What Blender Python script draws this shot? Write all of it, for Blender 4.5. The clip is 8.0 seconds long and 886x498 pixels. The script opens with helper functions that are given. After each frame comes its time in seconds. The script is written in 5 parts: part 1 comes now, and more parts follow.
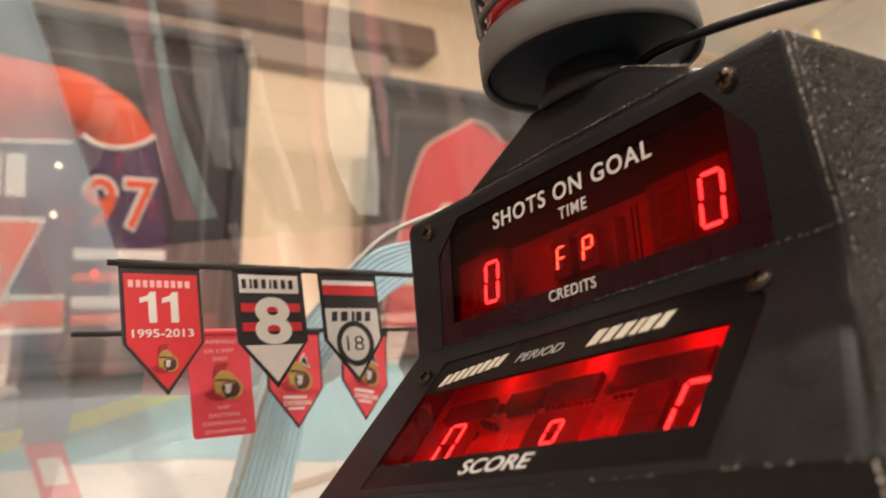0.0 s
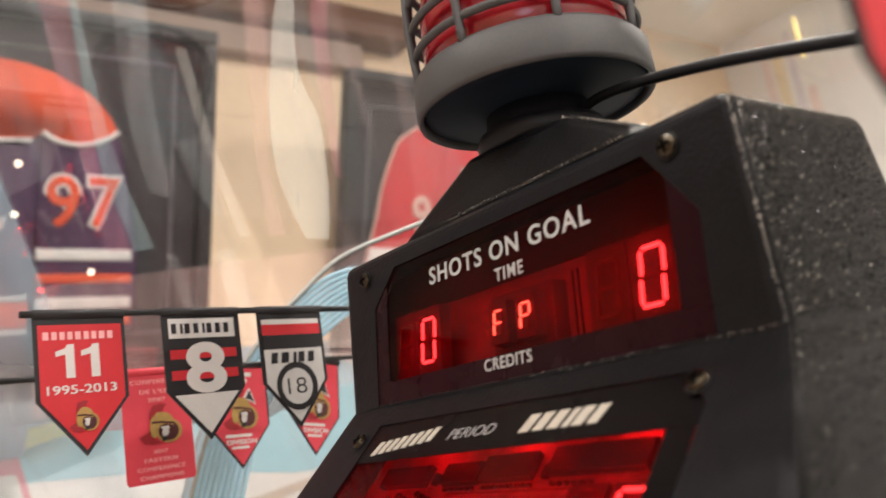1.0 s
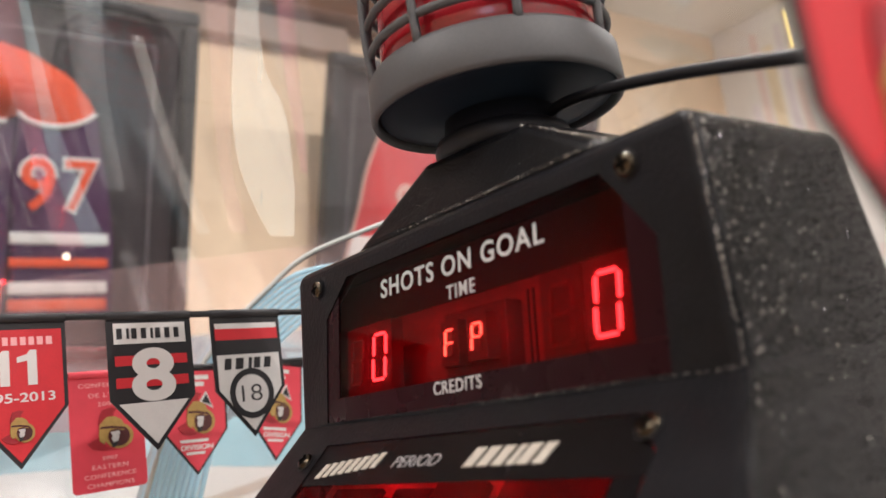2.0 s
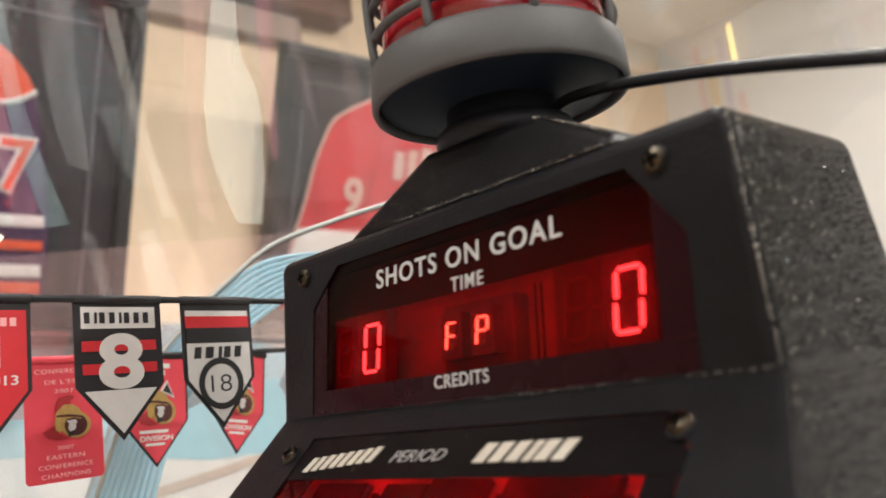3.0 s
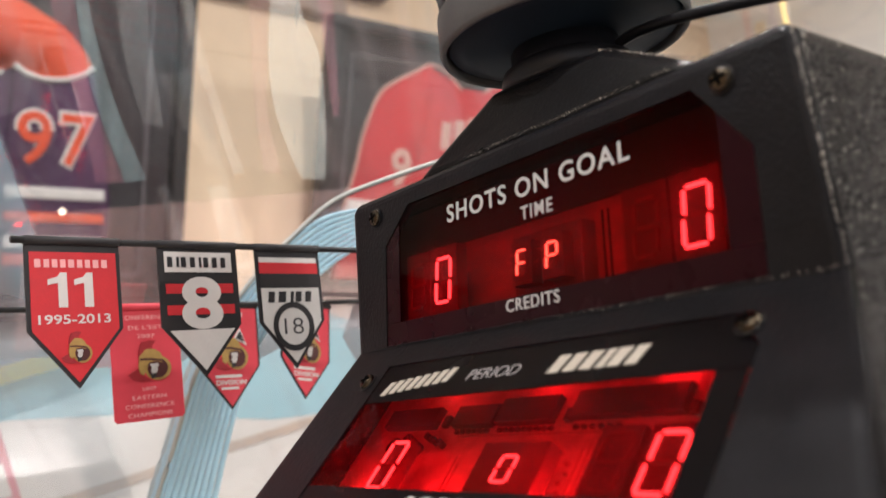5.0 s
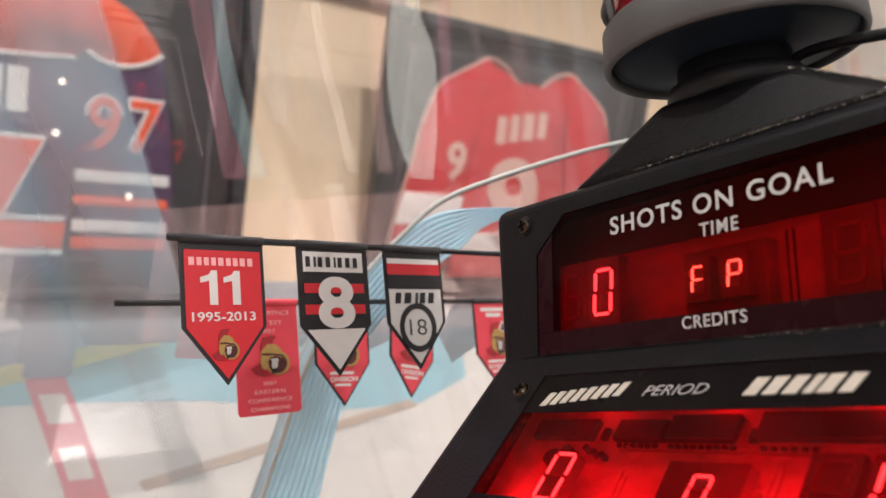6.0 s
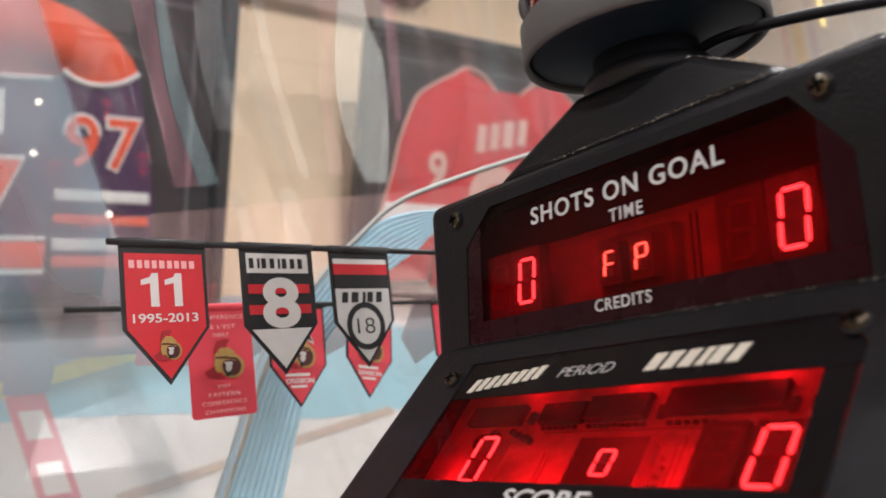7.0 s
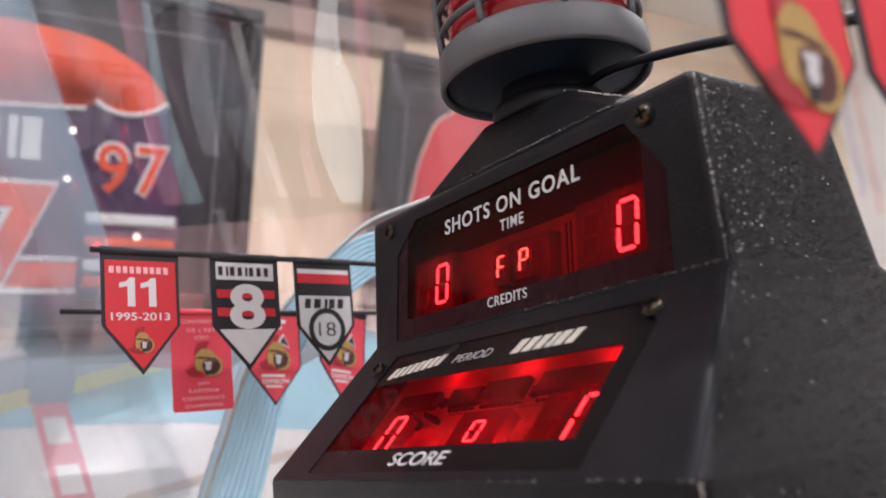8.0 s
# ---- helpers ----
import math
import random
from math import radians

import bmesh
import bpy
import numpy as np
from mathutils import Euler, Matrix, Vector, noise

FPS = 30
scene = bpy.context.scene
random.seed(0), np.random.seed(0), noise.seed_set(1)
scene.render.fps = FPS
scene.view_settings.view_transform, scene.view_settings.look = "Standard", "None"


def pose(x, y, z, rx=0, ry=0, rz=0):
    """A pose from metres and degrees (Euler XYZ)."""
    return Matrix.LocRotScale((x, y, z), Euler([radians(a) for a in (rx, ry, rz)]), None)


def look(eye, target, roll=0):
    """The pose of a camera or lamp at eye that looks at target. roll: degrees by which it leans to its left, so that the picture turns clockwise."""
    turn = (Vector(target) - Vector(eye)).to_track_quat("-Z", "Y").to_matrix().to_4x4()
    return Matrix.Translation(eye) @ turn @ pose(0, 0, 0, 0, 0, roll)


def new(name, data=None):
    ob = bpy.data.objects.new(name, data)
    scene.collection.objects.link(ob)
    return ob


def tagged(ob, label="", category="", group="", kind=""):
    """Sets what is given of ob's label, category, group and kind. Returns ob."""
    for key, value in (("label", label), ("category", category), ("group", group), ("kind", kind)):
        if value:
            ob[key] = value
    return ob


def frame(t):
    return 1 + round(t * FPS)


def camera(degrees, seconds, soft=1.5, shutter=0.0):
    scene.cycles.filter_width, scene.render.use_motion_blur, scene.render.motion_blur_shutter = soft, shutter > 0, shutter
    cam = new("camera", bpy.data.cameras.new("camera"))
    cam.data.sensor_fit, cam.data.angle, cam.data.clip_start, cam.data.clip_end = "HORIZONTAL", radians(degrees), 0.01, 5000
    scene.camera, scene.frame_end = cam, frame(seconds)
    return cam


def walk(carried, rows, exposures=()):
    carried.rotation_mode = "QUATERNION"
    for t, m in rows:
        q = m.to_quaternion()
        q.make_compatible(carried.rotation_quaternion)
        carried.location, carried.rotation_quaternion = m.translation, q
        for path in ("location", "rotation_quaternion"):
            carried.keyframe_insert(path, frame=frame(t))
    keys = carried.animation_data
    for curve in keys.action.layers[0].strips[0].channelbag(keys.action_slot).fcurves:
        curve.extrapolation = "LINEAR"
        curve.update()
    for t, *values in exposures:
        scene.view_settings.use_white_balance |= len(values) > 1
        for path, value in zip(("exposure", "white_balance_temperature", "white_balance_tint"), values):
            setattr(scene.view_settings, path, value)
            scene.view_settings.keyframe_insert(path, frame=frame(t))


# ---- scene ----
cam = camera(56.2, 8.0, shutter=0.5)
cam.data.dof.use_dof, cam.data.dof.focus_distance, cam.data.dof.aperture_fstop = True, 0.42, 8.5
# seconds, eye and target in metres, roll in degrees
PATH = [
    (0, (0.2602, -0.0129, 1.1873), (-1.2946, 1.1568, 1.6502), -8.43),
    (0.5, (0.2624, -0.0023, 1.2016), (-1.2572, 1.2046, 1.6852), -8.35),
    (1, (0.2602, 0.0225, 1.2240), (-1.2827, 1.2256, 1.6385), -8.96),
    (1.5, (0.2694, 0.0467, 1.2289), (-1.2714, 1.2515, 1.6466), -8.02),
    (1.7, (0.2653, 0.0495, 1.2341), (-1.2880, 1.2460, 1.6286), -7.97),
    (2.8, (0.2362, 0.0360, 1.2397), (-1.2099, 1.3722, 1.5911), -7.19),
    (3, (0.2331, 0.0322, 1.2397), (-1.2088, 1.3731, 1.5904), -6.80),
    (3.5, (0.2056, 0.0125, 1.2385), (-1.2467, 1.3455, 1.5760), -6.30),
    (4, (0.1959, 0.0036, 1.2356), (-1.2681, 1.3259, 1.5646), -6.21),
    (4.2, (0.2020, 0.0052, 1.2358), (-1.2703, 1.3196, 1.5594), -6.55),
    (5.3, (0.2385, 0.0148, 1.2170), (-1.3080, 1.2483, 1.5112), -6.62),
    (5.5, (0.2308, -0.0050, 1.2233), (-1.3323, 1.2091, 1.5114), -6.12),
    (6, (0.2018, -0.0324, 1.2346), (-1.3721, 1.1665, 1.5271), -4.97),
    (6.5, (0.2103, -0.0257, 1.2246), (-1.3546, 1.1827, 1.5260), -5.41),
    (7, (0.2272, -0.0140, 1.2214), (-1.3331, 1.1956, 1.5411), -6.72),
    (7.5, (0.2724, -0.0114, 1.2118), (-1.3016, 1.1690, 1.5714), -6.54),
    (8, (0.3051, -0.0016, 1.1946), (-1.2933, 1.1338, 1.5894), -5.99),
]
EXPOSURES = [
    (0.0, 0.14, 6600, 15), (0.5, 0.14, 6200, 15), (1.0, 0.16, 5900, 13), (1.5, 0.16, 5650, 16),
    (3.0, 0.20, 5700, 9), (3.5, 0.27, 4950, 16), (4.0, 0.20, 5150, 17), (5.5, 0.10, 5700, 12),
    (6.0, 0.08, 5700, 15), (6.5, 0.04, 5800, 15), (7.0, 0.04, 5500, 13), (7.5, 0.06, 6000, 12), (8.0, 0.10, 5250, 18),
]
walk(cam, [(t, look(eye, target, roll)) for t, eye, target, roll in PATH], EXPOSURES)

# ---- world and light ----
world = bpy.data.worlds.new("world")
scene.world = world
world.use_nodes = True
world.node_tree.nodes["Background"].inputs[0].default_value = (0.9, 0.93, 1.0, 1)
world.node_tree.nodes["Background"].inputs[1].default_value = 0.15

WALL_X = -1.745          # wall with the framed jerseys
ROOM = (WALL_X, 2.6, -2.6, 3.4, 2.75)  # x0, x1, y0, y1, ceiling height
HANG_LEAN = radians(20)  # lean of the frames' tops into the room, fitted to the camera's view
WARM = (1.0, 0.88, 0.73)
DOWNLIGHTS = [(-0.25, -0.75), (-0.25, 0.80), (-0.25, 2.1), (0.75, -0.7), (1.0, 0.72), (1.61, 0.79), (1.9, -1.6), (2.29, 1.27)]


def lamp_light(name, kind, m, energy, color, size=0.1):
    data = bpy.data.lights.new(name, kind)
    data.energy, data.color = energy, color
    if kind == "AREA":
        data.shape, data.size = "DISK", size
    else:
        data.shadow_soft_size = size
    ob = new(name, data)
    ob.matrix_world = m
    return ob


for x, y in DOWNLIGHTS:
    lamp_light("downlight_glow", "AREA", look((x, y, 2.715), (x, y + 0.001, 0)), 21.0 if x < 0 else 26.0 if x == 1.61 else 11.5, WARM, 0.04)
# fill lamp added behind the camera, out of view
lamp_light("fill_light", "AREA", look((2.605, -1.9, 1.6), (0.0, -1.9, 1.6)), 9, (0.86, 0.92, 1.0), 1.1)


# ---- materials ----
def material(name, color, rough=0.5, metal=0.0, vary=0.12, scale=12.0, bump=0.0, bump_scale=200.0, spec=0.5, alpha=1.0, coat=0.0):
    """A surface with colour variation at two scales and fine relief."""
    mat = bpy.data.materials.new(name)
    mat.use_nodes = True
    nt = mat.node_tree
    n, l = nt.nodes, nt.links
    b = n["Principled BSDF"]
    b.inputs["Roughness"].default_value = rough
    b.inputs["Metallic"].default_value = metal
    b.inputs["Specular IOR Level"].default_value = spec
    b.inputs["Coat Weight"].default_value = coat
    tc = n.new("ShaderNodeTexCoord")
    big, fine, mix = n.new("ShaderNodeTexNoise"), n.new("ShaderNodeTexNoise"), n.new("ShaderNodeMath")
    big.inputs["Scale"].default_value, fine.inputs["Scale"].default_value = scale, scale * 14
    big.inputs["Detail"].default_value = 4
    l.new(tc.outputs["Object"], big.inputs["Vector"]), l.new(tc.outputs["Object"], fine.inputs["Vector"])
    mix.operation = "ADD"
    l.new(big.outputs["Fac"], mix.inputs[0]), l.new(fine.outputs["Fac"], mix.inputs[1])
    ramp = n.new("ShaderNodeMapRange")
    ramp.inputs["From Min"].default_value, ramp.inputs["From Max"].default_value = 0.6, 1.4
    ramp.inputs["To Min"].default_value, ramp.inputs["To Max"].default_value = 1 - vary, 1 + vary
    l.new(mix.outputs[0], ramp.inputs["Value"])
    mul = n.new("ShaderNodeVectorMath")
    mul.operation = "SCALE"
    mul.inputs[0].default_value = color[:3]
    l.new(ramp.outputs[0], mul.inputs["Scale"])
    l.new(mul.outputs[0], b.inputs["Base Color"])
    rr = n.new("ShaderNodeMapRange")
    rr.inputs["To Min"].default_value, rr.inputs["To Max"].default_value = max(rough - 0.08, 0.02), min(rough + 0.08, 1)
    l.new(big.outputs["Fac"], rr.inputs["Value"]), l.new(rr.outputs[0], b.inputs["Roughness"])
    if bump:
        bn, bt = n.new("ShaderNodeBump"), n.new("ShaderNodeTexNoise")
        bt.inputs["Scale"].default_value, bt.inputs["Detail"].default_value = bump_scale, 3
        bn.inputs["Strength"].default_value, bn.inputs["Distance"].default_value = bump, (0.3 if bump < 1 else 0.6) / bump_scale
        l.new(tc.outputs["Object"], bt.inputs["Vector"])
        l.new(bt.outputs["Fac"], bn.inputs["Height"]), l.new(bn.outputs["Normal"], b.inputs["Normal"])
    return mat


def glowing(name, color, strength):
    mat = bpy.data.materials.new(name)
    mat.use_nodes = True
    b = mat.node_tree.nodes["Principled BSDF"]
    b.inputs["Base Color"].default_value = (*color, 1)
    b.inputs["Emission Color"].default_value = (*color, 1)
    b.inputs["Emission Strength"].default_value = strength
    return mat


def sheet(name, tint, low, high, power, rough=0.0, haze=None, milk=None):
    """Thin clear plastic: tinted see-through, a gloss that grows towards grazing view and, if asked, painted reflection
    streaks.
    """
    mat = bpy.data.materials.new(name)
    mat.use_nodes = True
    nt = mat.node_tree
    n, l = nt.nodes, nt.links
    n.remove(n["Principled BSDF"])
    out = n["Material Output"]
    clear, gloss, mix = n.new("ShaderNodeBsdfTransparent"), n.new("ShaderNodeBsdfGlossy"), n.new("ShaderNodeMixShader")
    clear.inputs[0].default_value = (*tint, 1)
    gloss.inputs["Roughness"].default_value = rough
    gloss.inputs["Color"].default_value = (1, 1, 1, 1)
    lw, pw, sc = n.new("ShaderNodeLayerWeight"), n.new("ShaderNodeMath"), n.new("ShaderNodeMath")
    lw.inputs["Blend"].default_value = 0.5
    pw.operation, sc.operation = "POWER", "MULTIPLY_ADD"
    pw.inputs[1].default_value, sc.inputs[1].default_value, sc.inputs[2].default_value = power, high - low, low
    l.new(lw.outputs["Facing"], pw.inputs[0]), l.new(pw.outputs[0], sc.inputs[0]), l.new(sc.outputs[0], mix.inputs[0])
    if haze:
        # gloss lowered with height so the upper shell shows fewer reflections
        co, xyz, fade, cut = n.new("ShaderNodeTexCoord"), n.new("ShaderNodeSeparateXYZ"), n.new("ShaderNodeMapRange"), n.new("ShaderNodeMath")
        fade.interpolation_type = "SMOOTHSTEP"
        for key, v in zip(("From Min", "From Max", "To Min", "To Max"), haze["fade"]):
            fade.inputs[key].default_value = v
        cut.operation = "MULTIPLY"
        l.new(co.outputs["Object"], xyz.inputs[0]), l.new(xyz.outputs["Z"], fade.inputs["Value"])
        l.new(sc.outputs[0], cut.inputs[0]), l.new(fade.outputs[0], cut.inputs[1]), l.new(cut.outputs[0], mix.inputs[0])
    l.new(clear.outputs[0], mix.inputs[1]), l.new(gloss.outputs[0], mix.inputs[2])
    last = mix
    if milk:
        # pigment in the plastic that scatters a little of the light from behind
        veil, both = n.new("ShaderNodeBsdfTranslucent"), n.new("ShaderNodeAddShader")
        veil.inputs[0].default_value = (*milk, 1)
        l.new(mix.outputs[0], both.inputs[0]), l.new(veil.outputs[0], both.inputs[1])
        last = both
    if haze:
        tc = n.new("ShaderNodeTexCoord")

        def glare(stretch, turn, lo, hi):
            mr, mp, tx, rg = n.new("ShaderNodeMapping"), n.new("ShaderNodeMapping"), n.new("ShaderNodeTexNoise"), n.new("ShaderNodeMapRange")
            mr.inputs["Rotation"].default_value, mp.inputs["Scale"].default_value = turn, stretch
            tx.inputs["Scale"].default_value, tx.inputs["Detail"].default_value, tx.inputs["Distortion"].default_value = 1.0, 1.5, 0.3
            rg.inputs["From Min"].default_value, rg.inputs["From Max"].default_value = lo, hi
            l.new(tc.outputs["Object"], mr.inputs[0]), l.new(mr.outputs[0], mp.inputs[0]), l.new(mp.outputs[0], tx.inputs["Vector"]), l.new(tx.outputs["Fac"], rg.inputs["Value"])
            return rg.outputs[0]

        amount = n.new("ShaderNodeMapRange")
        amount.inputs["To Min"].default_value, amount.inputs["To Max"].default_value = haze["min"], haze["max"]
        l.new(glare(haze["stretch"], haze["turn"], haze["lo"], haze["hi"]), amount.inputs["Value"])
        tone = n.new("ShaderNodeMix")
        tone.data_type = "RGBA"
        tone.inputs["A"].default_value, tone.inputs["B"].default_value = (*haze["cool"], 1), (*haze["warm"], 1)
        l.new(glare(tuple(0.6 * v for v in haze["stretch"]), haze["turn"], 0.42, 0.58), tone.inputs["Factor"])
        dif, tr, add, m2 = n.new("ShaderNodeBsdfDiffuse"), n.new("ShaderNodeBsdfTranslucent"), n.new("ShaderNodeMixShader"), n.new("ShaderNodeMixShader")
        l.new(dif.outputs[0], add.inputs[1]), l.new(tr.outputs[0], add.inputs[2])
        # veil of reflected light put into the colour, with a straight slanting edge
        lean, off, keep, low, mul, mul2, top = (n.new("ShaderNodeMath"), n.new("ShaderNodeMath"), n.new("ShaderNodeMapRange"), n.new("ShaderNodeMapRange"), n.new("ShaderNodeMath"), n.new("ShaderNodeMath"), n.new("ShaderNodeMath"))
        lean.operation, off.operation, mul.operation, mul2.operation, top.operation = "MULTIPLY_ADD", "SUBTRACT", "MULTIPLY", "MULTIPLY", "MAXIMUM"
        lean.inputs[1].default_value, lean.inputs[2].default_value = -0.40, 0.049
        keep.inputs["From Min"].default_value, keep.inputs["From Max"].default_value, keep.inputs["To Max"].default_value = 0.0, 0.004, haze["patch"]
        low.inputs["From Min"].default_value, low.inputs["From Max"].default_value, low.inputs["To Min"].default_value = 0.41, 0.47, 0.12
        l.new(xyz.outputs["Z"], lean.inputs[0]), l.new(lean.outputs[0], off.inputs[0]), l.new(xyz.outputs["Y"], off.inputs[1])
        l.new(off.outputs[0], keep.inputs["Value"]), l.new(xyz.outputs["Z"], low.inputs["Value"])
        l.new(keep.outputs[0], mul.inputs[0]), l.new(low.outputs[0], mul.inputs[1])
        veil_noise = n.new("ShaderNodeMapRange")
        veil_noise.inputs["To Min"].default_value = 0.6
        l.new(glare((6.0, 20.0, 6.0), haze["turn"], 0.35, 0.60), veil_noise.inputs["Value"])
        l.new(mul.outputs[0], mul2.inputs[0]), l.new(veil_noise.outputs[0], mul2.inputs[1])
        l.new(amount.outputs[0], top.inputs[0]), l.new(mul2.outputs[0], top.inputs[1])
        veil_tint = n.new("ShaderNodeMix")
        veil_tint.data_type = "RGBA"
        veil_tint.inputs["B"].default_value = (*haze["veil_tint"], 1)
        l.new(mul2.outputs[0], veil_tint.inputs["Factor"]), l.new(tone.outputs["Result"], veil_tint.inputs["A"])
        veil_tint.clamp_factor = True
        boost = n.new("ShaderNodeMath")
        boost.operation, boost.use_clamp = "MULTIPLY", True
        boost.inputs[1].default_value = 1.8
        l.new(mul2.outputs[0], boost.inputs[0]), l.new(boost.outputs[0], veil_tint.inputs["Factor"])
        l.new(veil_tint.outputs["Result"], dif.inputs[0]), l.new(veil_tint.outputs["Result"], tr.inputs[0])
        l.new(top.outputs[0], m2.inputs[0]), l.new(mix.outputs[0], m2.inputs[1]), l.new(add.outputs[0], m2.inputs[2])
        last = m2
    l.new(last.outputs[0], out.inputs["Surface"])
    return mat


def glare_film(name, color, amount, streaks=0.4):
    """A see-through film for painted reflections that scatters some light and hides little, finely streaked."""
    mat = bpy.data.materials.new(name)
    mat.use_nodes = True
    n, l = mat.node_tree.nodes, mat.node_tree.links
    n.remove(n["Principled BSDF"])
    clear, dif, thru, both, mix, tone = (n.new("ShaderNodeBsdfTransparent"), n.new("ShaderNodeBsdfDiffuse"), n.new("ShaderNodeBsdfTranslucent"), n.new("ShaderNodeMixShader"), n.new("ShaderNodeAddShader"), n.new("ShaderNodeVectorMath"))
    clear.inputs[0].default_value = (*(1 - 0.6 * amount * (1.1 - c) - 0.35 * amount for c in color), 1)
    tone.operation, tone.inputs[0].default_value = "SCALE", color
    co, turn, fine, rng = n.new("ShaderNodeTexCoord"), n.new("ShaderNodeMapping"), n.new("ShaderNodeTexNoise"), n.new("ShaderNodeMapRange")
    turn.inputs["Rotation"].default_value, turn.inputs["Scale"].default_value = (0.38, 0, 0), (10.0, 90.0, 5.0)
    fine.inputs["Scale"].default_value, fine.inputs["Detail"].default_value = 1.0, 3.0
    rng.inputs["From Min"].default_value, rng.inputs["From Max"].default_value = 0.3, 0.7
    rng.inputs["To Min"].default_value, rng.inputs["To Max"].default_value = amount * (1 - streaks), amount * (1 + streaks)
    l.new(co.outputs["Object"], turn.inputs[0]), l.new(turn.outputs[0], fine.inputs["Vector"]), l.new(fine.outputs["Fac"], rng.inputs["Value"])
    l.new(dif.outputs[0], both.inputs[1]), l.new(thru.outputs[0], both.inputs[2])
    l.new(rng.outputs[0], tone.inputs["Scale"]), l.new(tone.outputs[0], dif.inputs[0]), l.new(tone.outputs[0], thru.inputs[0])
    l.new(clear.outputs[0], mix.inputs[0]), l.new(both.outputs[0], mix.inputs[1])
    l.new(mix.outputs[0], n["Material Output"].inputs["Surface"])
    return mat


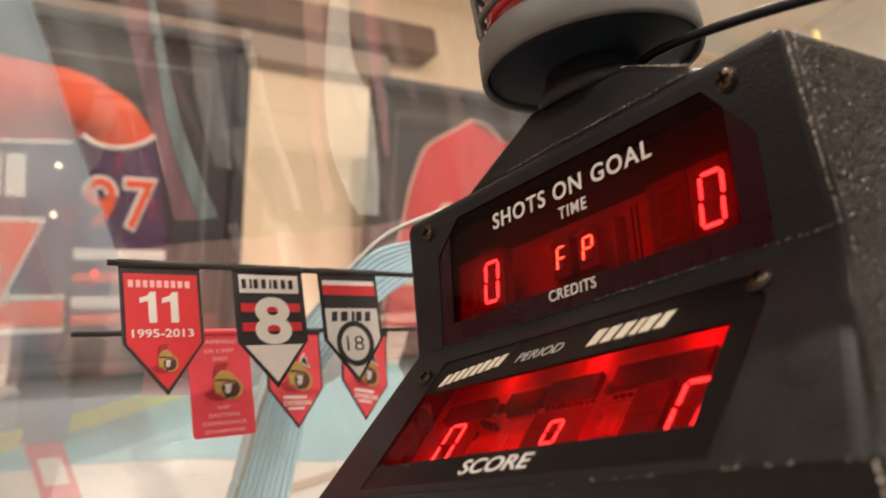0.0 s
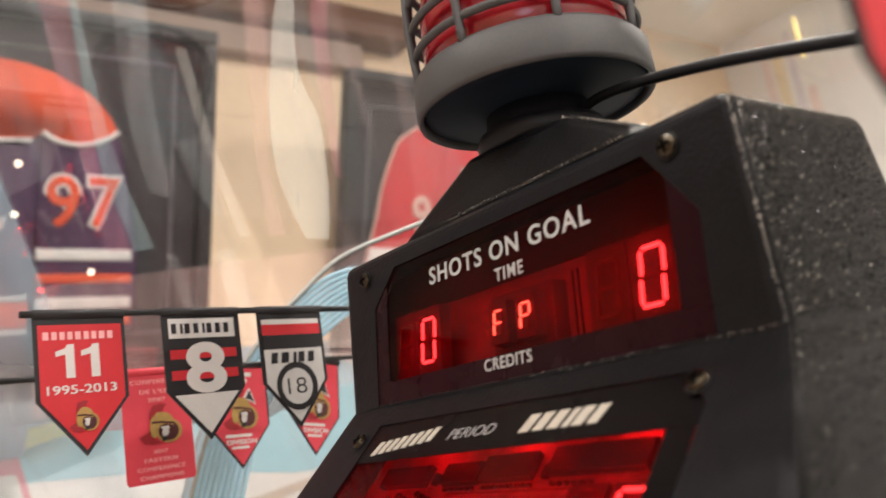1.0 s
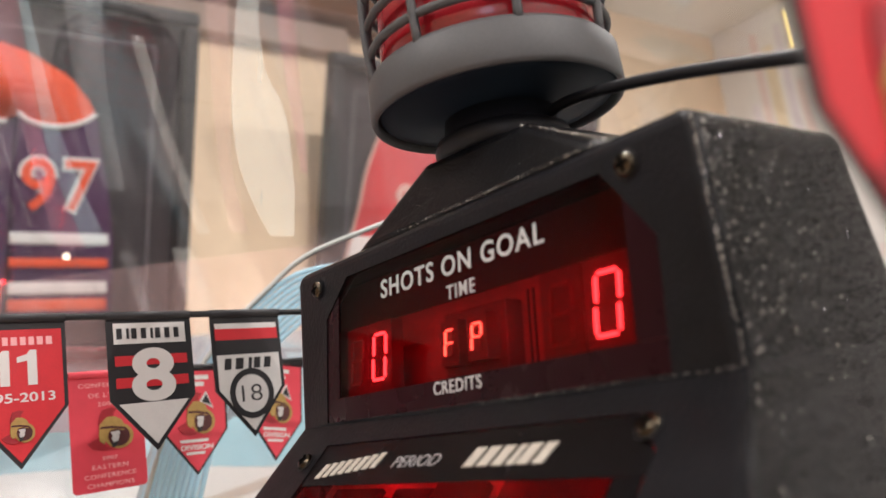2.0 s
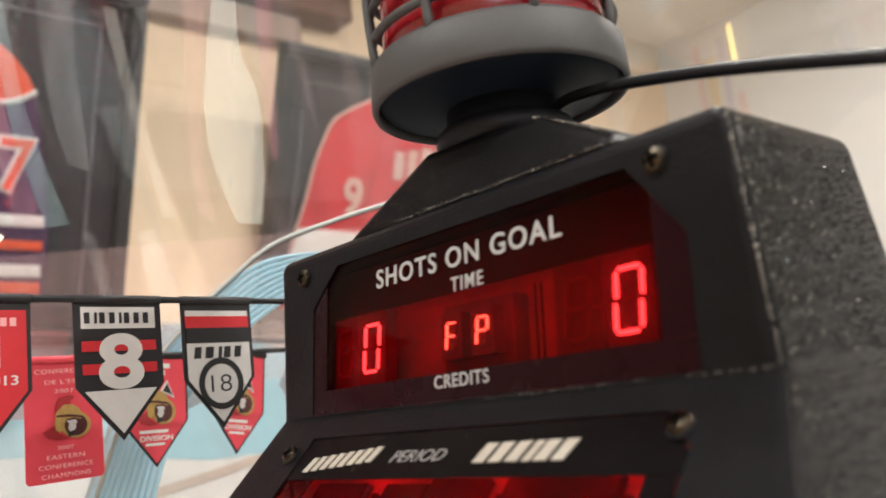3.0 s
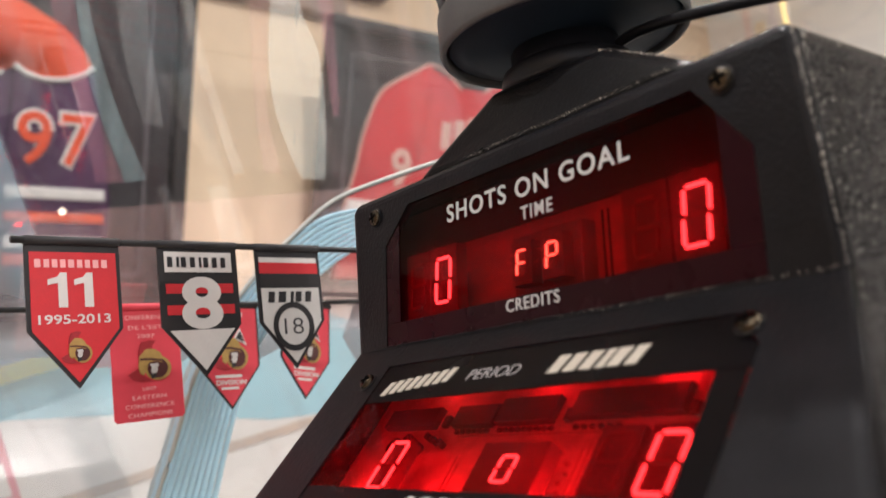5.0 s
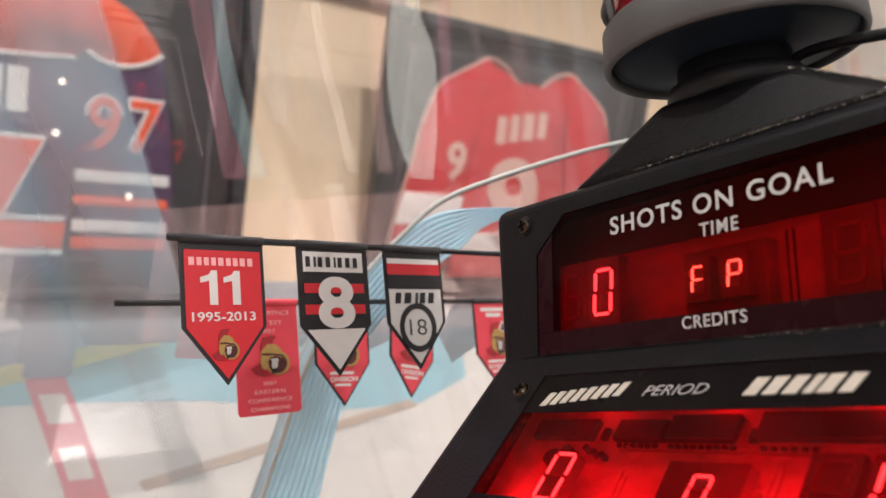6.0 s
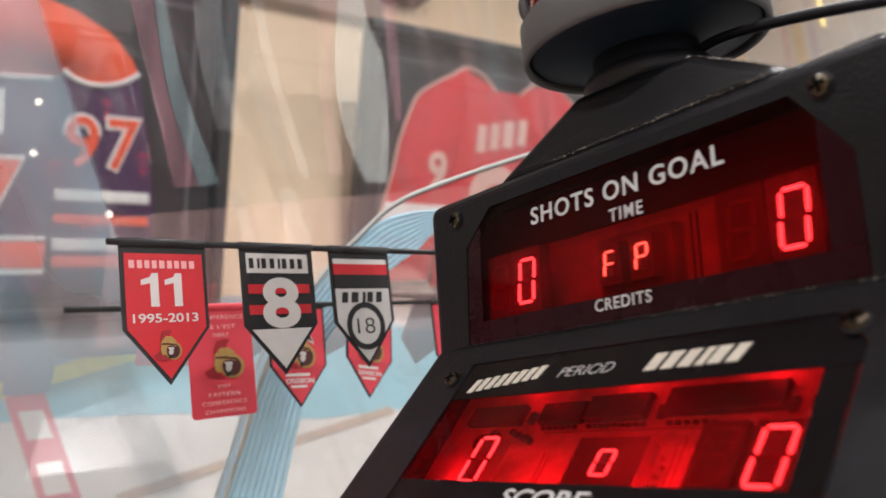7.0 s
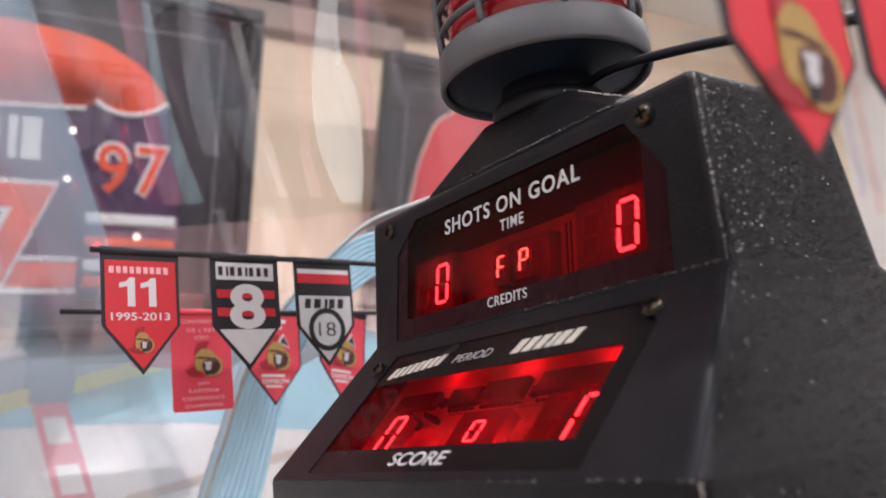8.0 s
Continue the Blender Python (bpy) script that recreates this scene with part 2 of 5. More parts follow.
M = {
    "cream": material("cream_wall_paint", (0.83, 0.65, 0.45), 0.7, vary=0.05, scale=2.0, bump=0.15, bump_scale=90),
    "white_wall": material("white_wall_paint", (0.86, 0.85, 0.83), 0.7, vary=0.04, scale=2.0, bump=0.15, bump_scale=90),
    # bluish reflection below the frames, put into a panel colour
    "tint_panel": material("grey_blue_reflection_tint", (0.38, 0.44, 0.48), 0.6, vary=0.04, scale=2.0),
    "ceiling": material("ceiling_paint", (0.82, 0.78, 0.70), 0.8, vary=0.04, scale=2.0),
    "floor": material("floor_vinyl", (0.20, 0.17, 0.14), 0.5, vary=0.25, scale=3.0),
    "housing": material("black_crinkle_paint", (0.0060, 0.0058, 0.0068), 0.20, vary=0.35, scale=60, bump=1.0, bump_scale=1300, spec=0.19),
    # darker, duller copy of the housing paint, as the mount stands in shade
    "mount": material("shaded_black_crinkle_paint", (0.0045, 0.0043, 0.0050), 0.30, vary=0.35, scale=60, bump=0.9, bump_scale=900, spec=0.16),
    "face": material("black_printed_overlay", (0.0075, 0.0075, 0.0096), 0.36, vary=0.3, scale=70, bump=0.7, bump_scale=700, spec=0.17),
    "black": material("black_plastic", (0.008, 0.008, 0.009), 0.42, vary=0.2, scale=80, spec=0.35),
    "mask": material("black_screen_print", (0.004, 0.003, 0.004), 0.25, vary=0.2, scale=50, spec=0.12),
    # black print with the pane's scattered red light put into its colour
    "wine": material("glow_tinted_print", (0.016, 0.0018, 0.0046), 0.28, vary=0.2, scale=50, spec=0.12),
    "rubber": material("black_rubber", (0.008, 0.008, 0.010), 0.48, vary=0.2, scale=80, spec=0.28),
    "grain": material("glossy_paint_grain", (0.008, 0.0075, 0.0075), 0.215, vary=0.3, scale=300, spec=0.42),
    "screw": material("blackened_steel", (0.060, 0.048, 0.034), 0.24, 1.0, vary=0.3, scale=300),
    # pale tone for highlights modelled as flecks
    "glint": material("pale_glint_fleck", (0.62, 0.59, 0.54), 0.26, 0.5, vary=0.4, scale=900),
    "slot": material("recess_shade", (0.003, 0.003, 0.003), 0.9, spec=0.0),
    "print": material("white_screen_print", (0.56, 0.55, 0.55), 0.5, vary=0.06, scale=200),
    "print_grey": material("grey_screen_print", (0.46, 0.45, 0.46), 0.5, vary=0.06, scale=200),
    "team": material("cream_screen_print", (0.62, 0.58, 0.50), 0.5, vary=0.12, scale=300),
    "board": material("circuit_board", (0.70, 0.55, 0.48), 0.6, vary=0.45, scale=110),
    "dark_board": material("dark_circuit_board", (0.26, 0.12, 0.11), 0.5, vary=0.35, scale=110),
    "print_pink": material("pale_pink_print", (0.80, 0.40, 0.41), 0.55, vary=0.08, scale=200),
    "trace": material("copper_trace", (0.40, 0.20, 0.16), 0.45, vary=0.2, scale=200),
    "chip": material("chip_black", (0.022, 0.016, 0.016), 0.5, vary=0.2, scale=100),
    "module": material("display_face", (0.11, 0.045, 0.045), 0.4, vary=0.2, scale=100),
    "off": material("unlit_segment", (0.20, 0.07, 0.06), 0.5),
    "lit": glowing("lit_segment", (1.0, 0.38, 0.30), 5.4),
    "lit_warm": glowing("lit_orange_red_segment", (1.0, 0.80, 0.36), 5.4),
    "grey": material("grey_plastic", (0.062, 0.061, 0.062), 0.60, vary=0.14, scale=60, bump=0.08, bump_scale=500),
    "underside": material("dark_blue_plastic", (0.010, 0.016, 0.025), 0.60, vary=0.2, scale=60, spec=0.12),
    "lens": material("red_lens", (0.30, 0.010, 0.016), 0.22, vary=0.25, scale=60, coat=0.3),
    "ribbon": material("pale_blue_cable", (0.42, 0.66, 0.80), 0.5, vary=0.08, scale=40),
    "ribbon_edge": material("grey_cable_edge", (0.40, 0.42, 0.40), 0.45, vary=0.1, scale=60),
    "red_cloth": material("red_banner", (0.54, 0.018, 0.026), 0.55, vary=0.10, scale=120, bump=0.1, bump_scale=1500),
    "red_faded": material("faded_red_banner", (0.62, 0.046, 0.070), 0.55, vary=0.10, scale=120, bump=0.1, bump_scale=1500),
    "black_cloth": material("black_banner", (0.012, 0.011, 0.013), 0.6, vary=0.15, scale=120),
    "white_cloth": material("white_banner", (0.64, 0.62, 0.60), 0.6, vary=0.06, scale=120),
    "gold": material("gold_print", (0.36, 0.23, 0.06), 0.5, vary=0.25, scale=300),
    "patch": material("grey_white_print", (0.50, 0.48, 0.47), 0.5, vary=0.25, scale=400),
    "dark_red": material("dark_brown_red_print", (0.060, 0.010, 0.010), 0.5, vary=0.2, scale=300),
    "maroon": material("maroon_print", (0.30, 0.012, 0.02), 0.5, vary=0.2, scale=300),
    "frame": material("black_frame", (0.022, 0.021, 0.023), 0.45, vary=0.2, scale=30),
    "fillet": material("grey_fillet", (0.20, 0.18, 0.20), 0.6, vary=0.15, scale=30),
    "mat_board": material("charcoal_mat", (0.036, 0.029, 0.033), 0.8, vary=0.15, scale=30),
    "navy": material("navy_jersey_cloth", (0.078, 0.030, 0.088), 0.8, vary=0.18, scale=14, bump=0.5, bump_scale=18),
    "orange": material("orange_jersey_cloth", (0.80, 0.105, 0.035), 0.8, vary=0.12, scale=14, bump=0.4, bump_scale=18),
    "red_jersey": material("red_jersey_cloth", (0.60, 0.030, 0.040), 0.8, vary=0.14, scale=14, bump=0.5, bump_scale=18),
    "white_jersey": material("white_jersey_cloth", (0.78, 0.76, 0.74), 0.8, vary=0.08, scale=14, bump=0.4, bump_scale=18),
    "pinkish": material("pinkish_cream_twill", (0.72, 0.46, 0.40), 0.8, vary=0.12, scale=20),
    "brown": material("brown_stained_wood", (0.13, 0.058, 0.027), 0.5, vary=0.35, scale=9),
    "taupe": material("taupe_paint", (0.36, 0.27, 0.22), 0.7, vary=0.06, scale=6),
    # white ice with the warm light on it put into the colour
    "ice": material("warm_lit_white_rink", (0.71, 0.635, 0.56), 0.25, vary=0.03, scale=10),
    "red_line": material("red_rink_line", (0.62, 0.02, 0.025), 0.3),
    "yellow": material("yellow_kickplate", (0.80, 0.74, 0.005), 0.4),
    "rink_wall": material("rink_side_wall", (0.26, 0.36, 0.48), 0.35, vary=0.06),
    "pillar": material("blue_grey_paint", (0.13, 0.16, 0.23), 0.4, vary=0.10, scale=12),
    "cabinet": material("cabinet_laminate", (0.02, 0.02, 0.022), 0.4, vary=0.2, scale=5),
    "teal": material("teal_shading", (0.20, 0.45, 0.53), 0.3, vary=0.05, scale=10),
    "stick": material("pale_wood", (0.42, 0.25, 0.12), 0.5, vary=0.2, scale=30),
    "filter": sheet("red_window", (0.76, 0.045, 0.050), 0.007, 0.12, 4.0, 0.03, None, (0.060, 0.0022, 0.0036)),
    "clear": sheet("clear_acrylic", (1.0, 1.0, 1.0), 0.0, 0.0, 1.0),
    # the haze and veil tints on this shell stand in for reflections
    "dome": sheet("clear_dome", (0.97, 0.98, 0.98), 0.46, 0.78, 3.0, 0.0,
                  {"fade": (0.38, 0.50, 1.0, 0.16), "patch": 0.48, "veil_tint": (0.46, 0.63, 0.74), "stretch": (8.0, 36.0, 3.6), "turn": (-0.46, 0.0, 0.0), "lo": 0.515, "hi": 0.585, "min": 0.02, "max": 0.09, "cool": (0.54, 0.78, 0.90), "warm": (0.90, 0.66, 0.66)}),
    "dome_front": sheet("clear_dome_front", (0.98, 0.98, 0.98), 0.02, 0.25, 4.0),
    # films that put the dome's tinted reflections into colour
    "glare_pale": glare_film("pale_glare_streak", (0.86, 0.95, 0.92), 0.30, 0.08),
    "glare_warm": glare_film("warm_glare_streak", (0.92, 0.95, 0.90), 0.15, 0.25),
    "glare_cyan": glare_film("bluish_glare_streak", (0.56, 0.78, 0.84), 0.20, 0.3),
    "glare_mauve": glare_film("mauve_glare_streak", (0.80, 0.38, 0.48), 0.17),
    "glare_grey": glare_film("grey_glare_streak", (0.70, 0.72, 0.74), 0.13),
    "glare_pink": glare_film("pink_glare_streak", (0.95, 0.66, 0.64), 0.15),
    "pane": sheet("frame_glass", (0.97, 0.97, 0.97), 0.012, 0.5, 4.0),
    "light": glowing("downlight_face", (1.0, 0.86, 0.68), 26.0),
    # glow of the dots that replace the downlights' reflections
    "light_dot": glowing("warm_light_dot", (1.0, 0.80, 0.55), 3.0),
    "strip": glowing("yellow_tube", (1.0, 0.72, 0.22), 1.6),
    "tint_a": material("reflection_yellow", (0.84, 0.74, 0.54), 0.6),
    "tint_b": material("reflection_lilac", (0.76, 0.72, 0.78), 0.6),
    "tint_c": material("reflection_pink", (0.84, 0.70, 0.67), 0.6),
}


# ---- building helpers ----
def mesh_object(name, bm, mat, parent=None, label="", smooth=False):
    bmesh.ops.recalc_face_normals(bm, faces=bm.faces)
    me = bpy.data.meshes.new(name)
    bm.to_mesh(me)
    bm.free()
    if smooth:
        for p in me.polygons:
            p.use_smooth = True
    me.materials.append(mat)
    ob = new(name, me)
    ob.parent = parent
    if label:
        ob["label"] = label
    return ob


def part(name, bm, mat, parent, label="", smooth=False):
    return mesh_object(name, bm, mat, parent, label, smooth)


def thing(name, at, label, category, group="", kind=""):
    ob = new(name)
    ob.empty_display_size = 0.02
    ob.location = at
    return tagged(ob, label, category, group, kind)


def axes(origin, x, y):
    """A pose whose x and y axes lie along the two ways given."""
    x, y = Vector(x).normalized(), Vector(y).normalized()
    z = x.cross(y)
    return Matrix.Translation(origin) @ Matrix((x, y, z)).transposed().to_4x4()


def box(bm, x0, x1, y0, y1, z0, z1, m=None):
    made = bmesh.ops.create_cube(bm, size=1)
    s = Matrix.Translation(((x0 + x1) / 2, (y0 + y1) / 2, (z0 + z1) / 2)) @ Matrix.Diagonal((x1 - x0, y1 - y0, z1 - z0, 1))
    bmesh.ops.transform(bm, matrix=(m or Matrix()) @ s, verts=made["verts"])
    return bm


def boxed(x0, x1, y0, y1, z0, z1, m=None, bevel=0.0, seg=2):
    bm = box(bmesh.new(), x0, x1, y0, y1, z0, z1, m)
    if bevel:
        bmesh.ops.bevel(bm, geom=list(bm.edges), offset=bevel, segments=seg, affect="EDGES", profile=0.5)
    return bm


def plate(outline, z0, z1, m=None, bevel=0.0):
    """A flat plate: an outline in the plane, from z0 to z1 along its normal, then posed by m."""
    bm = bmesh.new()
    low = [bm.verts.new((x, y, z0)) for x, y in outline]
    top = [bm.verts.new((x, y, z1)) for x, y in outline]
    n = len(outline)
    bm.faces.new(top), bm.faces.new(low[::-1])
    for i in range(n):
        bm.faces.new((low[i], low[(i + 1) % n], top[(i + 1) % n], top[i]))
    if bevel:
        bmesh.ops.bevel(bm, geom=[e for e in bm.edges if all(v in top for v in e.verts)], offset=bevel, segments=2, affect="EDGES", profile=0.5)
    if m is not None:
        bmesh.ops.transform(bm, matrix=m, verts=bm.verts)
    return bm


def turned(profile, steps=48, m=None, cap=True):
    """A body turned round z from (radius, height) pairs."""
    bm = bmesh.new()
    rings = [[bm.verts.new((r * math.cos(2 * math.pi * i / steps), r * math.sin(2 * math.pi * i / steps), z)) for i in range(steps)] for r, z in profile]
    for a, b in zip(rings, rings[1:]):
        for i in range(steps):
            bm.faces.new((a[i], a[(i + 1) % steps], b[(i + 1) % steps], b[i]))
    if cap:
        bm.faces.new(rings[0][::-1]), bm.faces.new(rings[-1])
    if m is not None:
        bmesh.ops.transform(bm, matrix=m, verts=bm.verts)
    return bm


def tube(points, radius, steps=12, closed=False):
    """A round bar along points."""
    bm = bmesh.new()
    pts = [Vector(p) for p in points]
    rings = []
    for i, p in enumerate(pts):
        a = pts[i - 1] if (i or closed) else p
        b = pts[(i + 1) % len(pts)] if (i + 1 < len(pts) or closed) else p
        d = (b - a).normalized()
        side = d.cross(Vector((0, 0, 1)) if abs(d.z) < 0.9 else Vector((1, 0, 0))).normalized()
        up = side.cross(d)
        rings.append([bm.verts.new(p + radius * (math.cos(2 * math.pi * k / steps) * side + math.sin(2 * math.pi * k / steps) * up)) for k in range(steps)])
    pairs = list(zip(rings, rings[1:])) + ([(rings[-1], rings[0])] if closed else [])
    for a, b in pairs:
        for k in range(steps):
            bm.faces.new((a[k], a[(k + 1) % steps], b[(k + 1) % steps], b[k]))
    if not closed:
        bm.faces.new(rings[0][::-1]), bm.faces.new(rings[-1])
    return bm


def smooth_path(points, per=8):
    """A Catmull-Rom path through points."""
    p = [Vector(q) for q in points]
    p = [2 * p[0] - p[1]] + p + [2 * p[-1] - p[-2]]
    out = []
    for i in range(1, len(p) - 2):
        for k in range(per):
            t = k / per
            a, b, c, d = p[i - 1], p[i], p[i + 1], p[i + 2]
            out.append(0.5 * (2 * b + (c - a) * t + (2 * a - 5 * b + 4 * c - d) * t * t + (3 * b - a - 3 * c + d) * t ** 3))
    return out + [p[-2]]


def letters(name, text, x0, x1, y0, y1, m, mat, parent, bold=0.0, slant=0.0, lift=0.0003, label="", space=1.0):
    """Printed characters filling a rectangle of the plane posed by m."""
    cu = bpy.data.curves.new(name, "FONT")
    cu.body, cu.size, cu.offset, cu.extrude, cu.resolution_u = text, 1.0, bold, 0.01, 6
    cu.space_character = space
    tmp = bpy.data.objects.new(name, cu)
    me = bpy.data.meshes.new_from_object(tmp)
    bpy.data.objects.remove(tmp)
    bm = bmesh.new()
    bm.from_mesh(me)
    bpy.data.meshes.remove(me)
    xs, ys = [v.co.x for v in bm.verts], [v.co.y for v in bm.verts]
    ax, bx, ay, by = min(xs), max(xs), min(ys), max(ys)
    for v in bm.verts:
        u, w = (v.co.x - ax) / (bx - ax), (v.co.y - ay) / (by - ay)
        v.co = (x0 + u * (x1 - x0) + slant * w * (y1 - y0), y0 + w * (y1 - y0), lift * (1 if v.co.z > 0 else 0.2))
    bmesh.ops.transform(bm, matrix=m, verts=bm.verts)
    return part(name, bm, mat, parent, label)


def bars(name, widths, x0, x1, y0, y1, m, mat, parent, slant=0.0, lift=0.0003, gap=0.16, rise=0.0):
    """Plain bars in place of a word: one block a character, each a part."""
    total, x, n = sum(widths), x0, max(len(widths) - 1, 1)
    for i, w in enumerate(widths):
        step, up = (x1 - x0) * w / total, rise * i / n
        lean = slant * (y1 - y0)
        q = [(x, y0 + up), (x + step * (1 - gap), y0 + up), (x + step * (1 - gap) + lean, y1 + up), (x + lean, y1 + up)]
        part(name, plate(q, lift * 0.2, lift, m), mat, parent)
        x += step


def ones(name, xs, w, y0, y1, m, mat, parent, lift=0.0003):
    """Flagged figure ones."""
    h = y1 - y0
    for x in xs:
        q = [(x + 0.52 * w, y0), (x + w, y0), (x + w, y1), (x + 0.66 * w, y1), (x + 0.50 * w, y1 - 0.12 * h), (x, y1 - 0.20 * h), (x, y1 - 0.36 * h), (x + 0.52 * w, y1 - 0.30 * h)]
        part(name, plate(q, lift * 0.2, lift, m), mat, parent)


def ellipse(cx, cy, rx, ry, n=28):
    return [(cx + rx * math.cos(2 * math.pi * i / n), cy + ry * math.sin(2 * math.pi * i / n)) for i in range(n)]


# ---- the room ----
def room():
    x0, x1, y0, y1, top = ROOM
    t = 0.12
    f = mesh_object("floor", boxed(x0 - t, x1 + t, y0 - t, y1 + t, -0.1, 0.0), M["floor"])
    tagged(f, "dark brown vinyl floor of the games room", "floor", kind="structure")
    c = mesh_object("ceiling", boxed(x0 - t, x1 + t, y0 - t, y1 + t, top, top + 0.1), M["ceiling"])
    tagged(c, "off-white painted ceiling with round downlights", "ceiling", kind="structure")
    w = mesh_object("wall_west", boxed(x0 - t, x0, y0 - t, y1 + t, 0, top), M["cream"])
    tagged(w, "cream painted wall hung with framed jerseys", "wall", kind="structure")
    # panel added to carry the bluish reflection over the lower wall
    w = mesh_object("wall_tint_panel", boxed(x0 + 0.0005, x0 + 0.012, y0 + 0.01, y1 - 0.01, 0.004, 1.50, None, 0.003), M["tint_panel"])
    tagged(w, "added lower wall panel coloured for bluish dome reflections", "wall panel", kind="structure")
    w = mesh_object("wall_north", boxed(x0, x1, y1, y1 + t, 0, top), M["white_wall"])
    tagged(w, "off-white painted wall behind the games table", "wall", kind="structure")
    w = mesh_object("wall_south", boxed(x0, x1, y0 - t, y0, 0, top), M["cream"])
    tagged(w, "cream painted wall of the games room", "wall", kind="structure")
    # wall with an opening added for the fill lamp
    bm = bmesh.new()
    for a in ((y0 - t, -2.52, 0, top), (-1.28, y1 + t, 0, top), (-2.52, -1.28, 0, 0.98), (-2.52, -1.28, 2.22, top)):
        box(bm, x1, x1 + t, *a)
    w = mesh_object("wall_east", bm, M["white_wall"])
    tagged(w, "off-white painted wall of the games room", "wall", kind="structure")


room()


# unseen window, added only to house the fill lamp
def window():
    w = thing("unseen_window", (ROOM[1] + 0.06, -1.9, 1.6), "added unseen window round the fill lamp", "window", kind="structure")
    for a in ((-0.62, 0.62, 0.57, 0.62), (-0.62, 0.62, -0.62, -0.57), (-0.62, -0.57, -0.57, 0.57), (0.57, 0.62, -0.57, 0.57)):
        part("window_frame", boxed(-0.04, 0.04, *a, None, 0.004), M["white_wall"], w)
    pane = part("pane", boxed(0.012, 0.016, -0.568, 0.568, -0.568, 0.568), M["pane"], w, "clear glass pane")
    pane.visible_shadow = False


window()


def downlight(x, y):
    d = thing("downlight", (x, y, 2.75), "small round warm ceiling downlight with white trim", "downlight", "ceiling downlights")
    part("trim_ring", turned([(0.032, 0.0), (0.048, 0.0), (0.048, -0.005), (0.034, -0.008), (0.019, -0.003)], 32, cap=False), M["ceiling"], d)
    part("glowing_face", turned([(0.001, -0.003), (0.019, -0.003), (0.019, -0.001), (0.001, -0.001)], 32), M["light"], d, "warm glowing lamp face")
    return d


for x, y in DOWNLIGHTS:
    downlight(x, y)


def wall_shelf():
    s = thing("wall_shelf", (WALL_X, 0.3, 2.19), "brown wooden wall shelf on a taupe painted box", "shelf")
    inv = Matrix.Translation((-WALL_X, -0.3, -2.19))
    part("shelf_box", boxed(WALL_X, -1.690, -1.1, 1.354, 2.312, 2.398, inv, 0.006), M["taupe"], s, "taupe painted box")
    part("shelf_board", boxed(WALL_X, -1.640, -1.1, 1.520, 2.401, 2.500, inv, 0.014, 3), M["brown"], s, "dark brown stained board")


wall_shelf()

HANG_V = 1.95
HANG = axes((-1.55, 0, HANG_V), (0, 1, 0), (math.sin(HANG_LEAN), 0, math.cos(HANG_LEAN)))


def hung(name, y, v, label, category, group):
    """A thing in the leaning plane of the frames: local x along the wall, local y up the plane, local z out of it."""
    t = thing(name, (0, 0, 0), label, category, group)
    t.matrix_world = HANG @ Matrix.Translation((y, v - HANG_V, 0))
    return t


def picture_frame(y0, y1, v0, v1, label):
    """A black shadow-box frame with rounded corners, its charcoal mat and a thin pale fillet."""
    cy, cv = (y0 + y1) / 2, (v0 + v1) / 2
    f = hung("picture_frame", cy, cv, label, "picture frame", "framed jerseys")
    hy, hv, w = (y1 - y0) / 2, (v1 - v0) / 2, 0.034
    part("backing", boxed(-hy + 0.004, hy - 0.004, -hv + 0.004, hv - 0.004, -0.008, 0.0), M["mat_board"], f, "charcoal mat board")
    for a in ((-hy, hy, hv - w, hv), (-hy, hy, -hv, -hv + w), (-hy, -hy + w, -hv + w, hv - w), (hy - w, hy, -hv + w, hv - w)):
        part("frame_rail", boxed(*a, -0.009, 0.040, None, 0.010, 3), M["frame"], f)
    g, k = 0.088, 0.0035
    for a in ((-hy + g, hy - g, hv - g - k, hv - g), (-hy + g, hy - g, -hv + g, -hv + g + k), (-hy + g, -hy + g + k, -hv + g + k, hv - g - k), (hy - g - k, hy - g, -hv + g + k, hv - g - k)):
        part("fillet", boxed(*a, 0.0005, 0.004), M["fillet"], f, "thin grey fillet")
    part("glass_pane", boxed(-hy + w, hy - w, -hv + w, hv - w, 0.034, 0.036), M["pane"], f, "clear glass pane")
    return f


picture_frame(-0.53, 0.775, 1.43, 2.232, "black shadow-box frame round a navy and orange jersey")
picture_frame(1.130, 2.150, 1.43, 2.200, "black shadow-box frame round a red and white jersey")


# panel added so that its stripes stand in for coloured reflections
def reflection_panel():
    p = thing("reflection_panel", (-1.46, ROOM[3], 2.25), "pale panel with pink, yellow and lilac stripes for reflections", "poster")
    p.rotation_euler = (0, 0, radians(-90))
    part("sheet", boxed(0.002, 0.006, -0.20, 0.20, -0.48, 0.46), M["white_wall"], p)
    for y, w, k, z0, z1 in ((-0.135, 0.036, "tint_b", -0.40, 0.11), (-0.085, 0.034, "tint_c", -0.11, 0.42), (-0.03, 0.050, "tint_a", -0.38, 0.34), (0.035, 0.034, "tint_b", -0.34, 0.42), (0.09, 0.040, "tint_c", -0.43, 0.14)):
        part("stripe", boxed(0.005, 0.0075, y - w / 2, y + w / 2, z0, z1, None, 0.0008), M[k], p)


def strip_light():
    l = thing("strip_light", (-1.365, ROOM[3], 2.62), "short upright yellow strip light on the wall", "light")
    l.rotation_euler = (0, 0, radians(-90))
    part("holder", boxed(0.001, 0.016, -0.012, 0.012, -0.12, 0.10, None, 0.004), M["white_wall"], l)
    part("tube", turned([(0.004, -0.10), (0.005, -0.095), (0.005, 0.075), (0.004, 0.08)], 16, Matrix.Translation((0.022, 0, 0))), M["strip"], l, "glowing yellow tube", True)


reflection_panel()
strip_light()

ON_MAT = Matrix.Translation((0, -HANG_V, 0.001))


